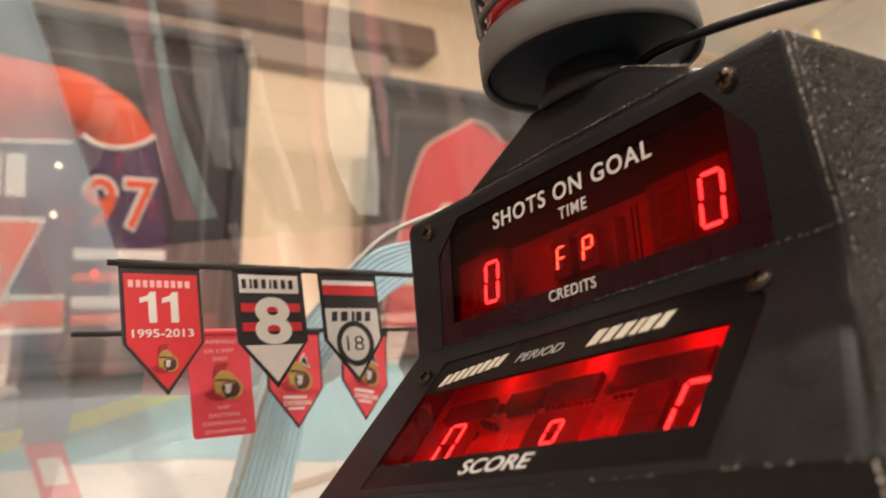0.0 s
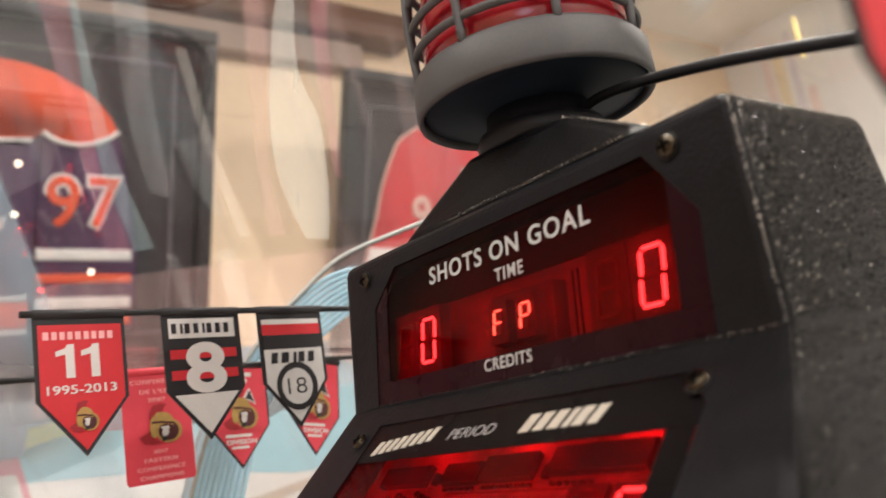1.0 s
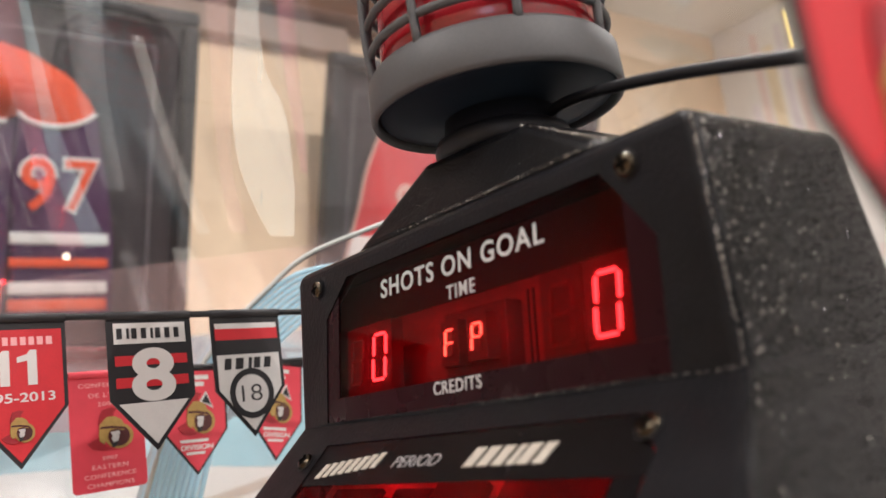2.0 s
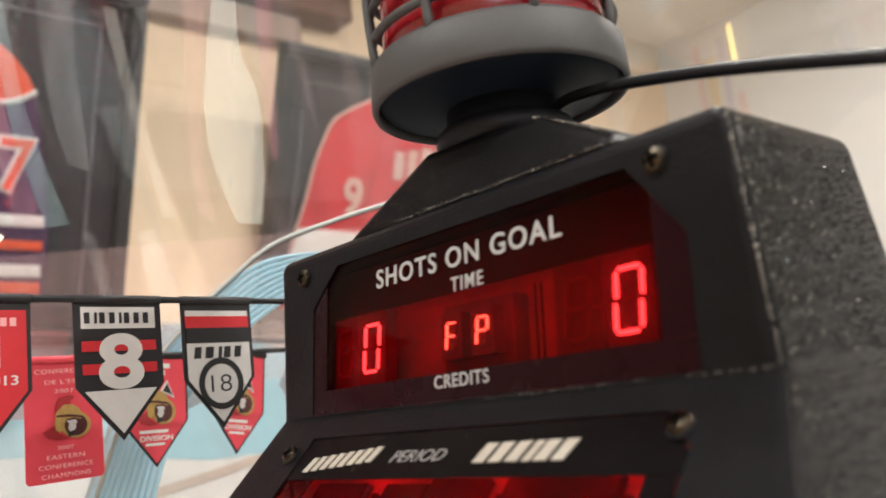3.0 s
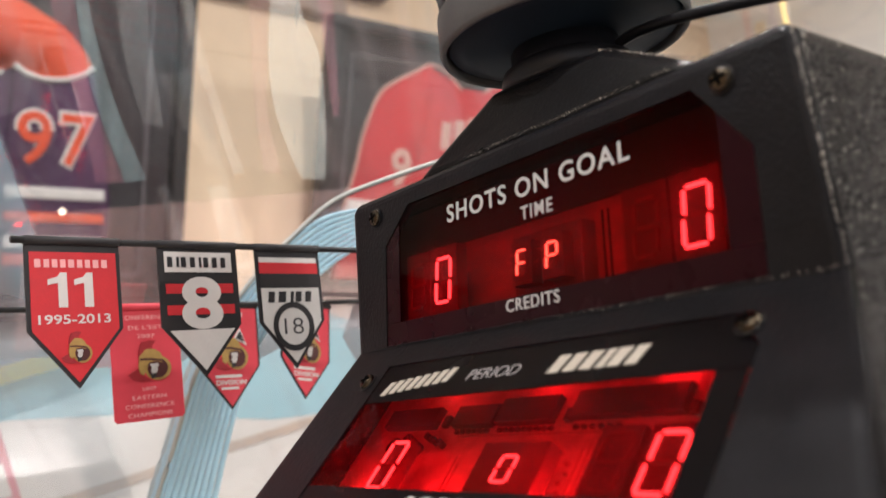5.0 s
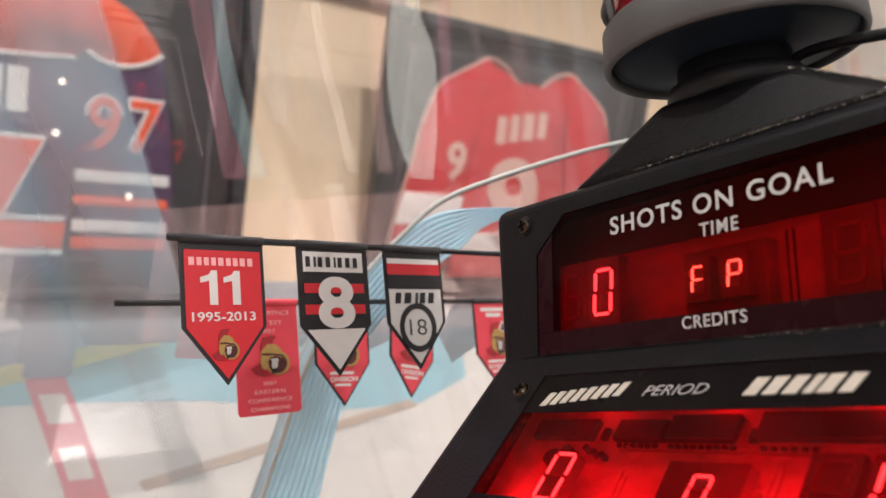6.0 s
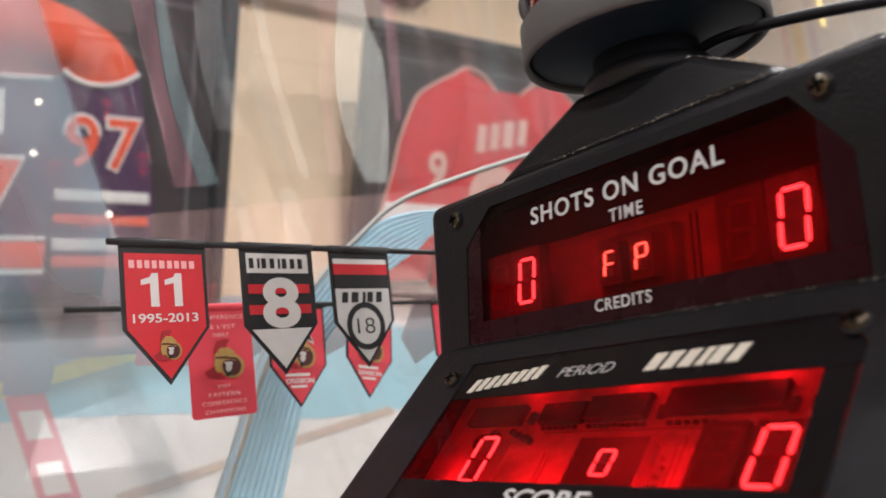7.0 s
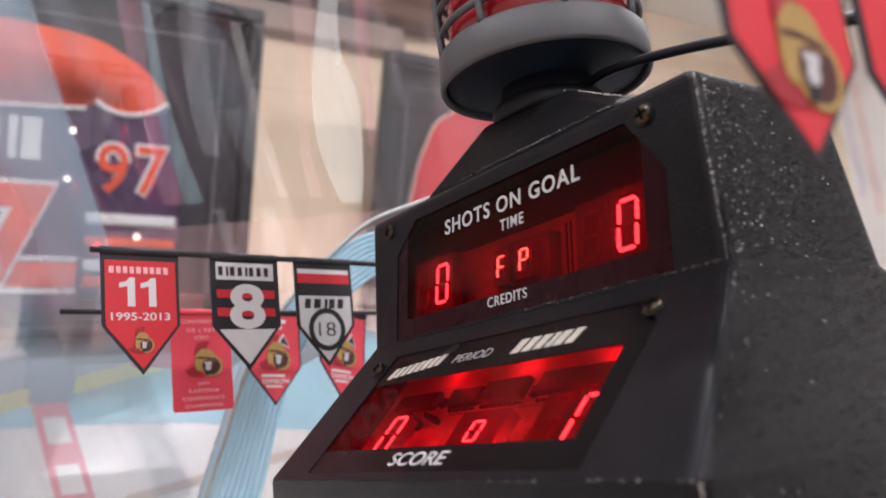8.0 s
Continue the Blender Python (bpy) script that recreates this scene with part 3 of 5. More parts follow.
def cloth_piece(name, outline, depth, mat, parent, base=0.0, label="", bevel=0.45):
    return part(name, plate(outline, base, base + depth, ON_MAT, min(depth * bevel, 0.012)), mat, parent, label, True)


def piping(name, points, radius, mat, parent, base, label=""):
    """A cord sewn along an edge of the cloth."""
    pts = smooth_path([(a, b - HANG_V, base) for a, b in points], 5)
    return part(name, tube(pts, radius, 8), mat, parent, label, True)


def jersey_navy():
    j = hung("hockey_jersey", 0, HANG_V, "navy hockey jersey with orange shoulders in a black frame", "jersey", "jerseys on the wall")
    cloth_piece("body", [(-0.13, 1.49), (0.38, 1.49), (0.388, 1.60), (0.394, 1.80), (0.404, 1.96), (0.30, 2.06), (-0.06, 2.06), (-0.14, 1.96)], 0.010, M["navy"], j)
    cloth_piece("sleeve", [(0.398, 1.53), (0.606, 1.53), (0.604, 1.70), (0.588, 1.82), (0.562, 1.965), (0.50, 2.03), (0.412, 2.03), (0.404, 1.96), (0.396, 1.80)], 0.017, M["navy"], j)
    cloth_piece("yoke", [(-0.16, 1.945), (0.10, 1.936), (0.236, 1.940), (0.382, 1.949), (0.402, 1.966), (0.425, 1.952), (0.46, 1.944), (0.50, 1.948), (0.535, 1.962), (0.557, 1.979), (0.540, 2.008), (0.512, 2.042), (0.489, 2.059), (0.422, 2.093), (0.374, 2.104), (0.322, 2.109), (0.225, 2.115), (0.08, 2.118), (-0.16, 2.10)], 0.012, M["orange"], j, 0.008, "orange shoulder yoke")
    piping("trim", [(-0.16, 1.943), (0.10, 1.934), (0.236, 1.938), (0.382, 1.947)], 0.0055, M["white_jersey"], j, 0.017, "white shoulder trim")
    piping("trim", [(0.402, 1.966), (0.425, 1.951), (0.46, 1.943), (0.50, 1.947), (0.535, 1.961), (0.557, 1.978)], 0.0055, M["white_jersey"], j, 0.021, "white shoulder trim")
    for z0, z1, k in ((1.690, 1.717, "white_jersey"), (1.640, 1.662, "orange"), (1.582, 1.610, "white_jersey"), (1.545, 1.572, "orange")):
        cloth_piece("cuff_stripe", [(0.393, z0 + 0.002), (0.594, z0), (0.592, z1 - 0.002), (0.393, z1)], 0.005, M[k], j, 0.0165)
    for z0, z1, k in ((1.545, 1.600, "orange"), (1.603, 1.614, "white_jersey"), (1.531, 1.542, "white_jersey")):
        cloth_piece("hem_stripe", [(-0.128, z0), (0.378, z0), (0.382, z1), (-0.130, z1)], 0.004, M[k], j, 0.0095)
    up = ON_MAT @ Matrix.Translation((0, 0, 0.0178))
    for x0, x1, c in ((0.410, 0.480, "9"), (0.496, 0.566, "7")):
        letters("sleeve_number", c, x0 - 0.004, x1 + 0.004, 1.757, 1.881, up, M["white_jersey"], j, 0.05, 0, 0.0020)
        letters("sleeve_number", c, x0 + 0.002, x1 - 0.002, 1.763, 1.875, up, M["orange"], j, 0.01, 0, 0.0035)
    up = ON_MAT @ Matrix.Translation((0, 0, 0.0105))
    bars("name_bar", (1, 1, 1, 1, 1, 0.45, 1), -0.045, 0.312, 1.825, 1.915, up, M["white_jersey"], j, 0, 0.002, 0.3)
    for x0, x1, c in ((-0.09, 0.105, "9"), (0.135, 0.328, "7")):
        letters("back_number", c, x0 - 0.010, x1 + 0.010, 1.475, 1.782, up, M["white_jersey"], j, 0.05, 0, 0.0060)
        letters("back_number", c, x0, x1, 1.486, 1.772, up, M["orange"], j, 0.02, 0, 0.0075)


def jersey_red():
    j = hung("hockey_jersey", 1.64, HANG_V, "red hockey jersey with white hem stripes, mounted in a frame", "jersey", "jerseys on the wall")
    mid = 1.64
    arm = [(1.205, 1.50), (1.400, 1.50), (1.440, 1.72), (1.468, 1.92), (1.490, 2.105), (1.475, 2.113), (1.430, 2.088), (1.370, 2.055), (1.315, 2.017), (1.285, 1.950), (1.266, 1.888), (1.252, 1.80), (1.228, 1.70)]
    arm = [(a - mid, b) for a, b in arm]
    flip = [(-a, b) for a, b in arm[::-1]]
    cloth_piece("sleeve", arm, 0.019, M["red_jersey"], j)
    cloth_piece("sleeve", flip, 0.019, M["red_jersey"], j)
    cloth_piece("body", [(-0.222, 1.48), (0.222, 1.48), (0.196, 1.72), (0.172, 1.92), (0.160, 2.104), (0.10, 2.088), (0.045, 2.058), (-0.045, 2.058), (-0.10, 2.088), (-0.150, 2.104), (-0.172, 1.92), (-0.196, 1.72)], 0.012, M["red_jersey"], j)
    for k in (1, -1):
        piping("seam_edge", [(k * (a - mid), b) for a, b in ((1.200, 1.56), (1.226, 1.70), (1.250, 1.80), (1.264, 1.888), (1.283, 1.952), (1.313, 2.020), (1.368, 2.059), (1.430, 2.092), (1.475, 2.116), (1.54, 2.100), (1.595, 2.060))], 0.0045, M["pinkish"], j, 0.012, "pale edge of the cloth")
        band = [(-0.430, 1.632), (-0.222, 1.632), (-0.203, 1.718), (-0.408, 1.722)]
        cloth_piece("sleeve_band", band if k > 0 else [(-a, b) for a, b in band[::-1]], 0.005, M["white_jersey"], j, 0.0185, "white band round the sleeve")
    cloth_piece("hem_band", [(-0.208, 1.555), (0.208, 1.555), (0.203, 1.615), (-0.203, 1.615)], 0.004, M["white_jersey"], j, 0.0115, "white band above the hem")
    up = ON_MAT @ Matrix.Translation((0, 0, 0.0198))
    letters("sleeve_number", "9", 1.362 - mid, 1.428 - mid, 1.762, 1.872, up, M["pinkish"], j, 0.03, 0, 0.003)
    up = ON_MAT @ Matrix.Translation((0, 0, 0.0125))
    bars("name_bar", (1, 1, 1.2, 1), -0.105, 0.100, 1.880, 1.960, up, M["pinkish"], j, 0, 0.002, 0.26, 0.03)
    letters("back_number", "9", -0.115, 0.085, 1.56, 1.845, up, M["pinkish"], j, 0.03, 0, 0.003)


jersey_navy()
jersey_red()


def reflected_lights():
    """Three glowing dots that stand in for reflected downlights, on an added thin dark wire in front of the frame
    glass.
    """
    f = hung("reflected_lights", 0, HANG_V, "three glowing dots standing in for reflected downlights", "lights", "")
    light_dots = ((0.352, 1.895), (0.346, 1.790), (0.500, 1.668))
    pts = smooth_path([(a, b - HANG_V, 0.045) for a, b in ((0.330, 2.225), (0.345, 2.05), *light_dots, (0.56, 1.60), (0.60, 1.44))], 8)
    part("wire", tube(pts, 0.0006, 6), M["black"], f, "thin dark wire added to carry the dots", True)
    for a, b in light_dots:
        part("light_dot", turned([(0.001, -0.006), (0.004, -0.0048), (0.006, 0.0), (0.004, 0.0048), (0.001, 0.006)], 20, Matrix.Translation((a, b - HANG_V, 0.0455))), M["light_dot"], f, "glowing dot for a reflected downlight", True)


reflected_lights()


# ---- games table under the dome ----
DOME_C = (0.0, 0.294)
RINK_Z, DOME_Z, DOME_BEND, DOME_TOP = 0.85, 0.852, 1.52, 1.64
LEAN_IN = math.tan(radians(21.5))   # the sides of the dome lean inwards, an angle fitted to the camera's view


def dome_half(z):
    """Half width of the dome at height z."""
    straight = 0.38 - (min(z, DOME_BEND) - 1.2) * LEAN_IN
    if z <= DOME_BEND:
        return straight
    k = (z - DOME_BEND) / (DOME_TOP - DOME_BEND)
    return straight * (1 - 0.16 * k) * math.sqrt(max(1 - k ** 2.6, 0))


def plan_ring(half, n=96, e=4.5):
    """A rounded rectangle of that half width; the table is longer than wide."""
    out = []
    for i in range(n):
        u = 2 * math.pi * i / n
        c, d = math.cos(u), math.sin(u)
        out.append((DOME_C[0] + half * math.copysign(abs(c) ** (2 / e), c), DOME_C[1] + (half + 0.235 * min(1, half / 0.25)) * math.copysign(abs(d) ** (2 / e), d)))
    return out


def dome():
    bm = bmesh.new()
    nu = 160
    heights = [DOME_Z + (DOME_BEND - DOME_Z) * i / 10 for i in range(11)] + [DOME_BEND + (DOME_TOP - DOME_BEND) * math.sin(radians(90 * i / 22)) for i in range(1, 22)]
    rows = [[bm.verts.new((x, y, z)) for x, y in plan_ring(dome_half(z), nu)] for z in heights]
    for a, b in zip(rows, rows[1:]):
        for i in range(nu):
            bm.faces.new((a[i], a[(i + 1) % nu], b[(i + 1) % nu], b[i]))
    bm.faces.new(rows[-1])
    d = thing("dome", (DOME_C[0], DOME_C[1], DOME_Z), "clear acrylic dome with painted reflection streaks over the hockey table", "dome")
    inv = Matrix.Translation((-DOME_C[0], -DOME_C[1], -DOME_Z))
    bmesh.ops.transform(bm, matrix=inv, verts=bm.verts)
    shell = part("shell", bm, M["dome"], d, "clear acrylic shell with faint painted reflection streaks", True)
    shell.data.materials.append(M["dome_front"])
    for p in shell.data.polygons:
        p.material_index = 1 if p.center.y + DOME_C[1] < -0.10 or p.center.x > 0.12 else 0
    bm = bmesh.new()
    half = dome_half(DOME_Z)
    rings = [[bm.verts.new((x, y, z)) for x, y in plan_ring(h, nu)] for h, z in ((half + 0.001, DOME_Z - 0.012), (half + 0.022, DOME_Z - 0.012), (half + 0.022, DOME_Z + 0.004), (half + 0.001, DOME_Z + 0.004))]
    for a, b in zip(rings, rings[1:] + rings[:1]):
        for i in range(nu):
            bm.faces.new((a[i], a[(i + 1) % nu], b[(i + 1) % nu], b[i]))
    bmesh.ops.transform(bm, matrix=inv, verts=bm.verts)
    part("flange", bm, M["black"], d, "black flange at the foot of the shell")
    return d


def on_dome(y, z, lift=0.002):
    """A point just inside the long side of the dome."""
    half = dome_half(z)
    k = max(1 - (abs(y - DOME_C[1]) / (half + 0.235)) ** 4.5, 0) ** (1 / 4.5)
    return Vector((DOME_C[0] - half * k + lift - DOME_C[0], y - DOME_C[1], z - DOME_Z))


# reflection streaks painted on the dome: material, then the left and the right border from the top down, as places
# along the table and heights
GLARES = (
    ("glare_pale", ((0.293, 1.560), (0.292, 1.500), (0.294, 1.465), (0.303, 1.430), (0.318, 1.402), (0.331, 1.384)), ((0.306, 1.560), (0.316, 1.503), (0.336, 1.471), (0.347, 1.425), (0.350, 1.400), (0.351, 1.384))),
    ("glare_warm", ((0.220, 1.508), (0.226, 1.490), (0.245, 1.445), (0.274, 1.384)), ((0.228, 1.508), (0.235, 1.490), (0.253, 1.445), (0.283, 1.385))),
    ("glare_cyan", ((0.146, 1.545), (0.158, 1.490), (0.173, 1.430), (0.198, 1.374)), ((0.151, 1.545), (0.165, 1.490), (0.185, 1.430), (0.212, 1.377))),
    ("glare_mauve", ((0.124, 1.555), (0.140, 1.495), (0.158, 1.440), (0.180, 1.373)), ((0.144, 1.555), (0.157, 1.490), (0.172, 1.430), (0.197, 1.374))),
    ("glare_grey", ((0.172, 1.560), (0.183, 1.490), (0.194, 1.445), (0.207, 1.412)), ((0.197, 1.560), (0.205, 1.480), (0.213, 1.445), (0.221, 1.410))),
    ("glare_pink", ((0.264, 1.565), (0.276, 1.490), (0.286, 1.430), (0.298, 1.386)), ((0.282, 1.565), (0.290, 1.490), (0.296, 1.430), (0.312, 1.386))),
    ("glare_mauve", ((0.318, 1.560), (0.332, 1.500), (0.352, 1.430)), ((0.334, 1.560), (0.344, 1.500), (0.358, 1.430))),
    ("glare_grey", ((0.140, 1.450), (0.152, 1.415), (0.163, 1.386)), ((0.1415, 1.450), (0.1538, 1.415), (0.1645, 1.386))),
    ("glare_grey", ((0.150, 1.460), (0.170, 1.405)), ((0.1515, 1.460), (0.1715, 1.405))),
    ("glare_pink", ((0.140, 1.352), (0.137, 1.320), (0.135, 1.270)), ((0.440, 1.386), (0.450, 1.330), (0.455, 1.270))),
    ("glare_grey", ((0.219, 1.372), (0.248, 1.300)), ((0.226, 1.372), (0.258, 1.300))),
    ("glare_warm", ((0.254, 1.374), (0.278, 1.310)), ((0.268, 1.375), (0.300, 1.310))),
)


def glares(shell_of):
    for n, (mat, left, right) in enumerate(GLARES):
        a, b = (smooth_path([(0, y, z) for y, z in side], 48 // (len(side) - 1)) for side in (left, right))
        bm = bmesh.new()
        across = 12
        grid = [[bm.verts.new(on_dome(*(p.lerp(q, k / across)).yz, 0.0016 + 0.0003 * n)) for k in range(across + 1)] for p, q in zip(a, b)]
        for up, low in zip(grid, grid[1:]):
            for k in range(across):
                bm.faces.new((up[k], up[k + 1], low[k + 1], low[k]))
        part("glare", bm, M[mat], shell_of, "painted streak of reflected light", True)


glares(dome())


RINK_X0, RINK_X1 = -0.49, 0.40
SIDE_TURN = radians(-20)   # rink wall turned aslant so its reflection fits the camera's view


def hockey_table():
    t = thing("hockey_table", (DOME_C[0], DOME_C[1], 0), "dome hockey table with a black cabinet and white rink", "games table")
    inv = Matrix.Translation((-DOME_C[0], -DOME_C[1], 0))
    z = RINK_Z
    part("cabinet", boxed(-0.56, 0.56, -0.50, 1.09, 0.0, z - 0.062, inv, 0.02), M["cabinet"], t, "black laminate cabinet")
    part("rim", plate(plan_ring(0.555), z - 0.060, z - 0.010, inv, 0.01), M["cabinet"], t)
    part("rink", boxed(RINK_X0, RINK_X1, -0.40, 0.99, z - 0.009, z, inv), M["ice"], t, "white rink surface")
    side = inv @ Matrix.Translation((0.103, 0.22, z)) @ Matrix.Rotation(SIDE_TURN, 4, "Z")
    part("rink_wall", boxed(0.0, 0.012, -0.30, 0.46, 0.0004, 0.085, side, 0.003), M["rink_wall"], t, "pale blue rink wall")
    part("wall_cap", boxed(-0.001, 0.014, -0.30, 0.46, 0.0853, 0.091, side, 0.002), M["white_wall"], t, "white cap of the rink wall")
    part("kickplate", boxed(-0.0035, -0.0004, -0.30, 0.46, 0.0005, 0.030, side), M["yellow"], t, "yellow kickplate")
    part("apron", boxed(RINK_X1 + 0.013, 0.50, -0.36, 0.95, z - 0.009, z, inv), M["cabinet"], t)
    # teal shading on the ice put in as a coloured patch, outlined to fit the view
    part("teal_shade_patch", plate([(0.050, 0.12), (0.080, 0.12), (0.300, 0.72), (0.150, 0.90), (0.030, 0.84), (-0.018, 0.72), (-0.016, 0.58), (0.030, 0.39), (0.044, 0.26)], z + 0.0003, z + 0.0009, inv), M["teal"], t, "teal shading painted on the rink")
    part("centre_line", boxed(RINK_X0 + 0.01, 0.098, 0.198, 0.240, z + 0.0010, z + 0.0016, inv), M["red_line"], t, "red centre line")
    for i in range(6):
        x = -0.455 + i * 0.093
        part("line_block", boxed(x, x + 0.052, 0.206, 0.232, z + 0.0017, z + 0.0022, inv), M["ice"], t, "white block in the line")
    for x, turn in ((-0.105, -11.5), (-0.30, -10.2)):
        m = inv @ Matrix.Translation((x, 0.276, z)) @ Matrix.Rotation(radians(turn), 4, "Z")
        part("player_slot", boxed(-0.008, 0.008, 0.0, 0.44, 0.0004, 0.0022, m, 0.0008), M["stick"], t, "tan player slot")


hockey_table()


# ---- scoreboard ----
def upper(x, z, out=0.0):
    """A point on the upper face, out metres in front of it."""
    return Vector((x, 0.0956 + 0.118 * z - 0.993 * out, z + 0.117 * out))


def lower(x, z, out=0.0):
    return Vector((x, z - 0.9945 - 0.7071 * out, z + 0.7071 * out))


UP = axes((0, 0.0956, 0), (1, 0, 0), (0, 0.118, 1))
LOW = axes((0, -0.9945, 0), (1, 0, 0), (0, 1, 1))
KU, KL = math.hypot(1, 0.118), math.sqrt(2)   # metres along the face for a metre of height


def up_rect(x0, x1, z0, z1):
    return [(x0, z0 * KU), (x1, z0 * KU), (x1, z1 * KU), (x0, z1 * KU)]


def low_rect(x0, x1, z0, z1):
    return [(x0, z0 * KL), (x1, z0 * KL), (x1, z1 * KL), (x0, z1 * KL)]


WIN_UP = [(-0.091, 1.2385), (0.107, 1.2385), (0.107, 1.279), (0.087, 1.304), (-0.072, 1.304), (-0.091, 1.287)]
WIN_LOW = [(-0.086, 1.1745), (0.109, 1.1745), (0.110, 1.2195), (0.099, 1.229), (-0.080, 1.229)]


def housing_mesh():
    mid = 0.294
    prof = [(0.2508, 1.3148, -0.1235, 0.1235), (0.2425, 1.2375, -0.119, 0.1305), (0.1770, 1.1715, -0.128, 0.157), (0.1770, 1.085, -0.128, 0.157)]
    bm = bmesh.new()
    soft = bm.edges.layers.float.new("bevel_weight_edge")
    fl = [bm.verts.new((a, y, z)) for y, z, a, b in prof]
    fr = [bm.verts.new((b, y, z)) for y, z, a, b in prof]
    bl = [bm.verts.new((a, 2 * mid - y, z)) for y, z, a, b in prof]
    br = [bm.verts.new((b, 2 * mid - y, z)) for y, z, a, b in prof]
    for i in range(3):
        bm.faces.new((fl[i], fl[i + 1], bl[i + 1], bl[i]))
        bm.faces.new((fr[i], br[i], br[i + 1], fr[i + 1]))
        bm.faces.new((bl[i], bl[i + 1], br[i + 1], br[i]))
    bm.faces.new((fl[2], fr[2], fr[3], fl[3]))
    bm.faces.new((fl[3], fr[3], br[3], bl[3]))
    bm.faces.new((fl[0], bl[0], br[0], fr[0]))

    def soften(a, b, weight):
        bm.edges.get((a, b))[soft] = weight

    for col in (fl, fr, bl, br):
        for i in range(3):
            soften(col[i], col[i + 1], 0.8)
    for a, b, w in ((fl[0], bl[0], 1.0), (fr[0], br[0], 1.0), (bl[0], br[0], 1.0), (fl[3], fr[3], 0.5), (bl[2], br[2], 0.5), (bl[1], br[1], 0.5)):
        soften(a, b, w)

    def stitch(inner, outer):
        """Fills between a window outline and the four corners round it."""
        near = [min(range(4), key=lambda c: (outer[c].co - v.co).length) for v in inner]
        n = len(inner)
        for i in range(n):
            a, b = near[i], near[(i + 1) % n]
            if a == b:
                bm.faces.new((inner[i], inner[(i + 1) % n], outer[a]))
            else:
                bm.faces.new((inner[i], inner[(i + 1) % n], outer[b], outer[a]))

    def window_box(corners, hole, place, room, depth):
        """A face with a window hole, and a wider box behind its lip."""
        front = [bm.verts.new(place(x, z, 0.0)) for x, z in hole]
        lip = [bm.verts.new(place(x, z, -0.0045)) for x, z in hole]
        x0, x1, z0, z1 = room
        rect = ((x0, z0), (x1, z0), (x1, z1), (x0, z1))
        mouth = [bm.verts.new(place(x, z, -0.0045)) for x, z in rect]
        back = [bm.verts.new(place(x, z, -depth)) for x, z in rect]
        n = len(hole)
        for i in range(n):
            bm.faces.new((front[i], front[(i + 1) % n], lip[(i + 1) % n], lip[i]))
        for i in range(4):
            bm.faces.new((mouth[i], mouth[(i + 1) % 4], back[(i + 1) % 4], back[i]))
        bm.faces.new(back)
        stitch(front, corners), stitch(lip, mouth)

    window_box([fl[1], fr[1], fr[0], fl[0]], WIN_UP, upper, (-0.114, 0.118, 1.2380, 1.3070), 0.024)
    window_box([fl[2], fr[2], fr[1], fl[1]], WIN_LOW, lower, (-0.116, 0.118, 1.1740, 1.2385), 0.032)
    soften(fl[0], fr[0], 0.8), soften(fl[2], fr[2], 0.4)
    return bm


SEGMENTS = {"a": (0.5, 1.0, 0), "b": (1.0, 0.75, 1), "c": (1.0, 0.25, 1), "d": (0.5, 0.0, 0), "e": (0.0, 0.25, 1), "f": (0.0, 0.75, 1), "g": (0.5, 0.5, 0)}
LIT = {"0": "abcdef", "F": "aefg", "P": "abefg", " ": ""}


def digit(name, char, x0, x1, z0, z1, k, m, depth, parent, face, lit="lit"):
    """A seven-segment display: a dark block with its segments on the face."""
    w, h = x1 - x0, (z1 - z0) * k
    mx, my = face
    mod = part(name, boxed(x0 - mx, x1 + mx, z0 * k - my, z1 * k + my, -depth - 0.006, -depth, m), M["module"], parent, "dark display block")
    t = (0.058 if k == KU else 0.044) * h
    for key, (u, v, upright) in SEGMENTS.items():
        lean = 0.09 * (v - 0.5) * h
        cx, cy = x0 + t / 2 + u * (w - t) + lean, z0 * k + t / 2 + v * (h - t)
        half = ((h - t) / 4 if upright else (w - t) / 2) - (0.037 if k == KU else 0.035) * h
        if upright:
            q = [(0, -half - t * 0.1), (t / 2, -half + t / 3), (t / 2 + 0.09 * half, half - t / 3), (0.09 * half, half + t * 0.1), (-t / 2 + 0.09 * half, half - t / 3), (-t / 2, -half + t / 3)]
        else:
            q = [(-half - t * 0.1, 0), (-half + t / 3, -t / 2), (half - t / 3, -t / 2), (half + t * 0.1, 0), (half - t / 3, t / 2), (-half + t / 3, t / 2)]
        on = key in LIT[char]
        part("segment", plate([(cx + a, cy + b) for a, b in q], -depth, -depth + 0.0008, m), M[lit] if on else M["off"], mod, "glowing red segment" if on else "")
    return mod


def screw(at, m, parent):
    pose_m = m.copy()
    pose_m.translation = at
    s = part("screw", turned([(0.0041, -0.001), (0.0042, 0.0006), (0.0039, 0.0014), (0.0032, 0.0020), (0.0022, 0.0023), (0.0004, 0.0024)], 24, pose_m), M["screw"], parent, "blackened pan-head screw", True)
    part("washer", turned([(0.0041, 0.0), (0.0048, 0.0), (0.0047, 0.0004), (0.0041, 0.0005)], 28, pose_m), M["black"], s)
    # black bars proud of the head paint the shade of the cross recess
    for a in (0, 90):
        turn = pose_m @ Matrix.Rotation(radians(a + 15), 4, "Z")
        part("cross_shade", boxed(-0.0027, 0.0027, -0.00065, 0.00065, 0.0010, 0.00255, turn, 0.0002, 1), M["slot"], s)
    return s


def window_pane(name, outline, m, parent):
    """A red acrylic pane: glossy on its front face, plainly see-through behind."""
    ob = part(name, plate(outline, -0.0026, -0.0010, m), M["filter"], parent, "dark red acrylic window")
    ob.data.materials.append(M["clear"])
    out = m.to_3x3() @ Vector((0, 0, 1))
    for p in ob.data.polygons:
        p.material_index = 0 if p.normal.dot(out) > 0.9 else 1
    return ob


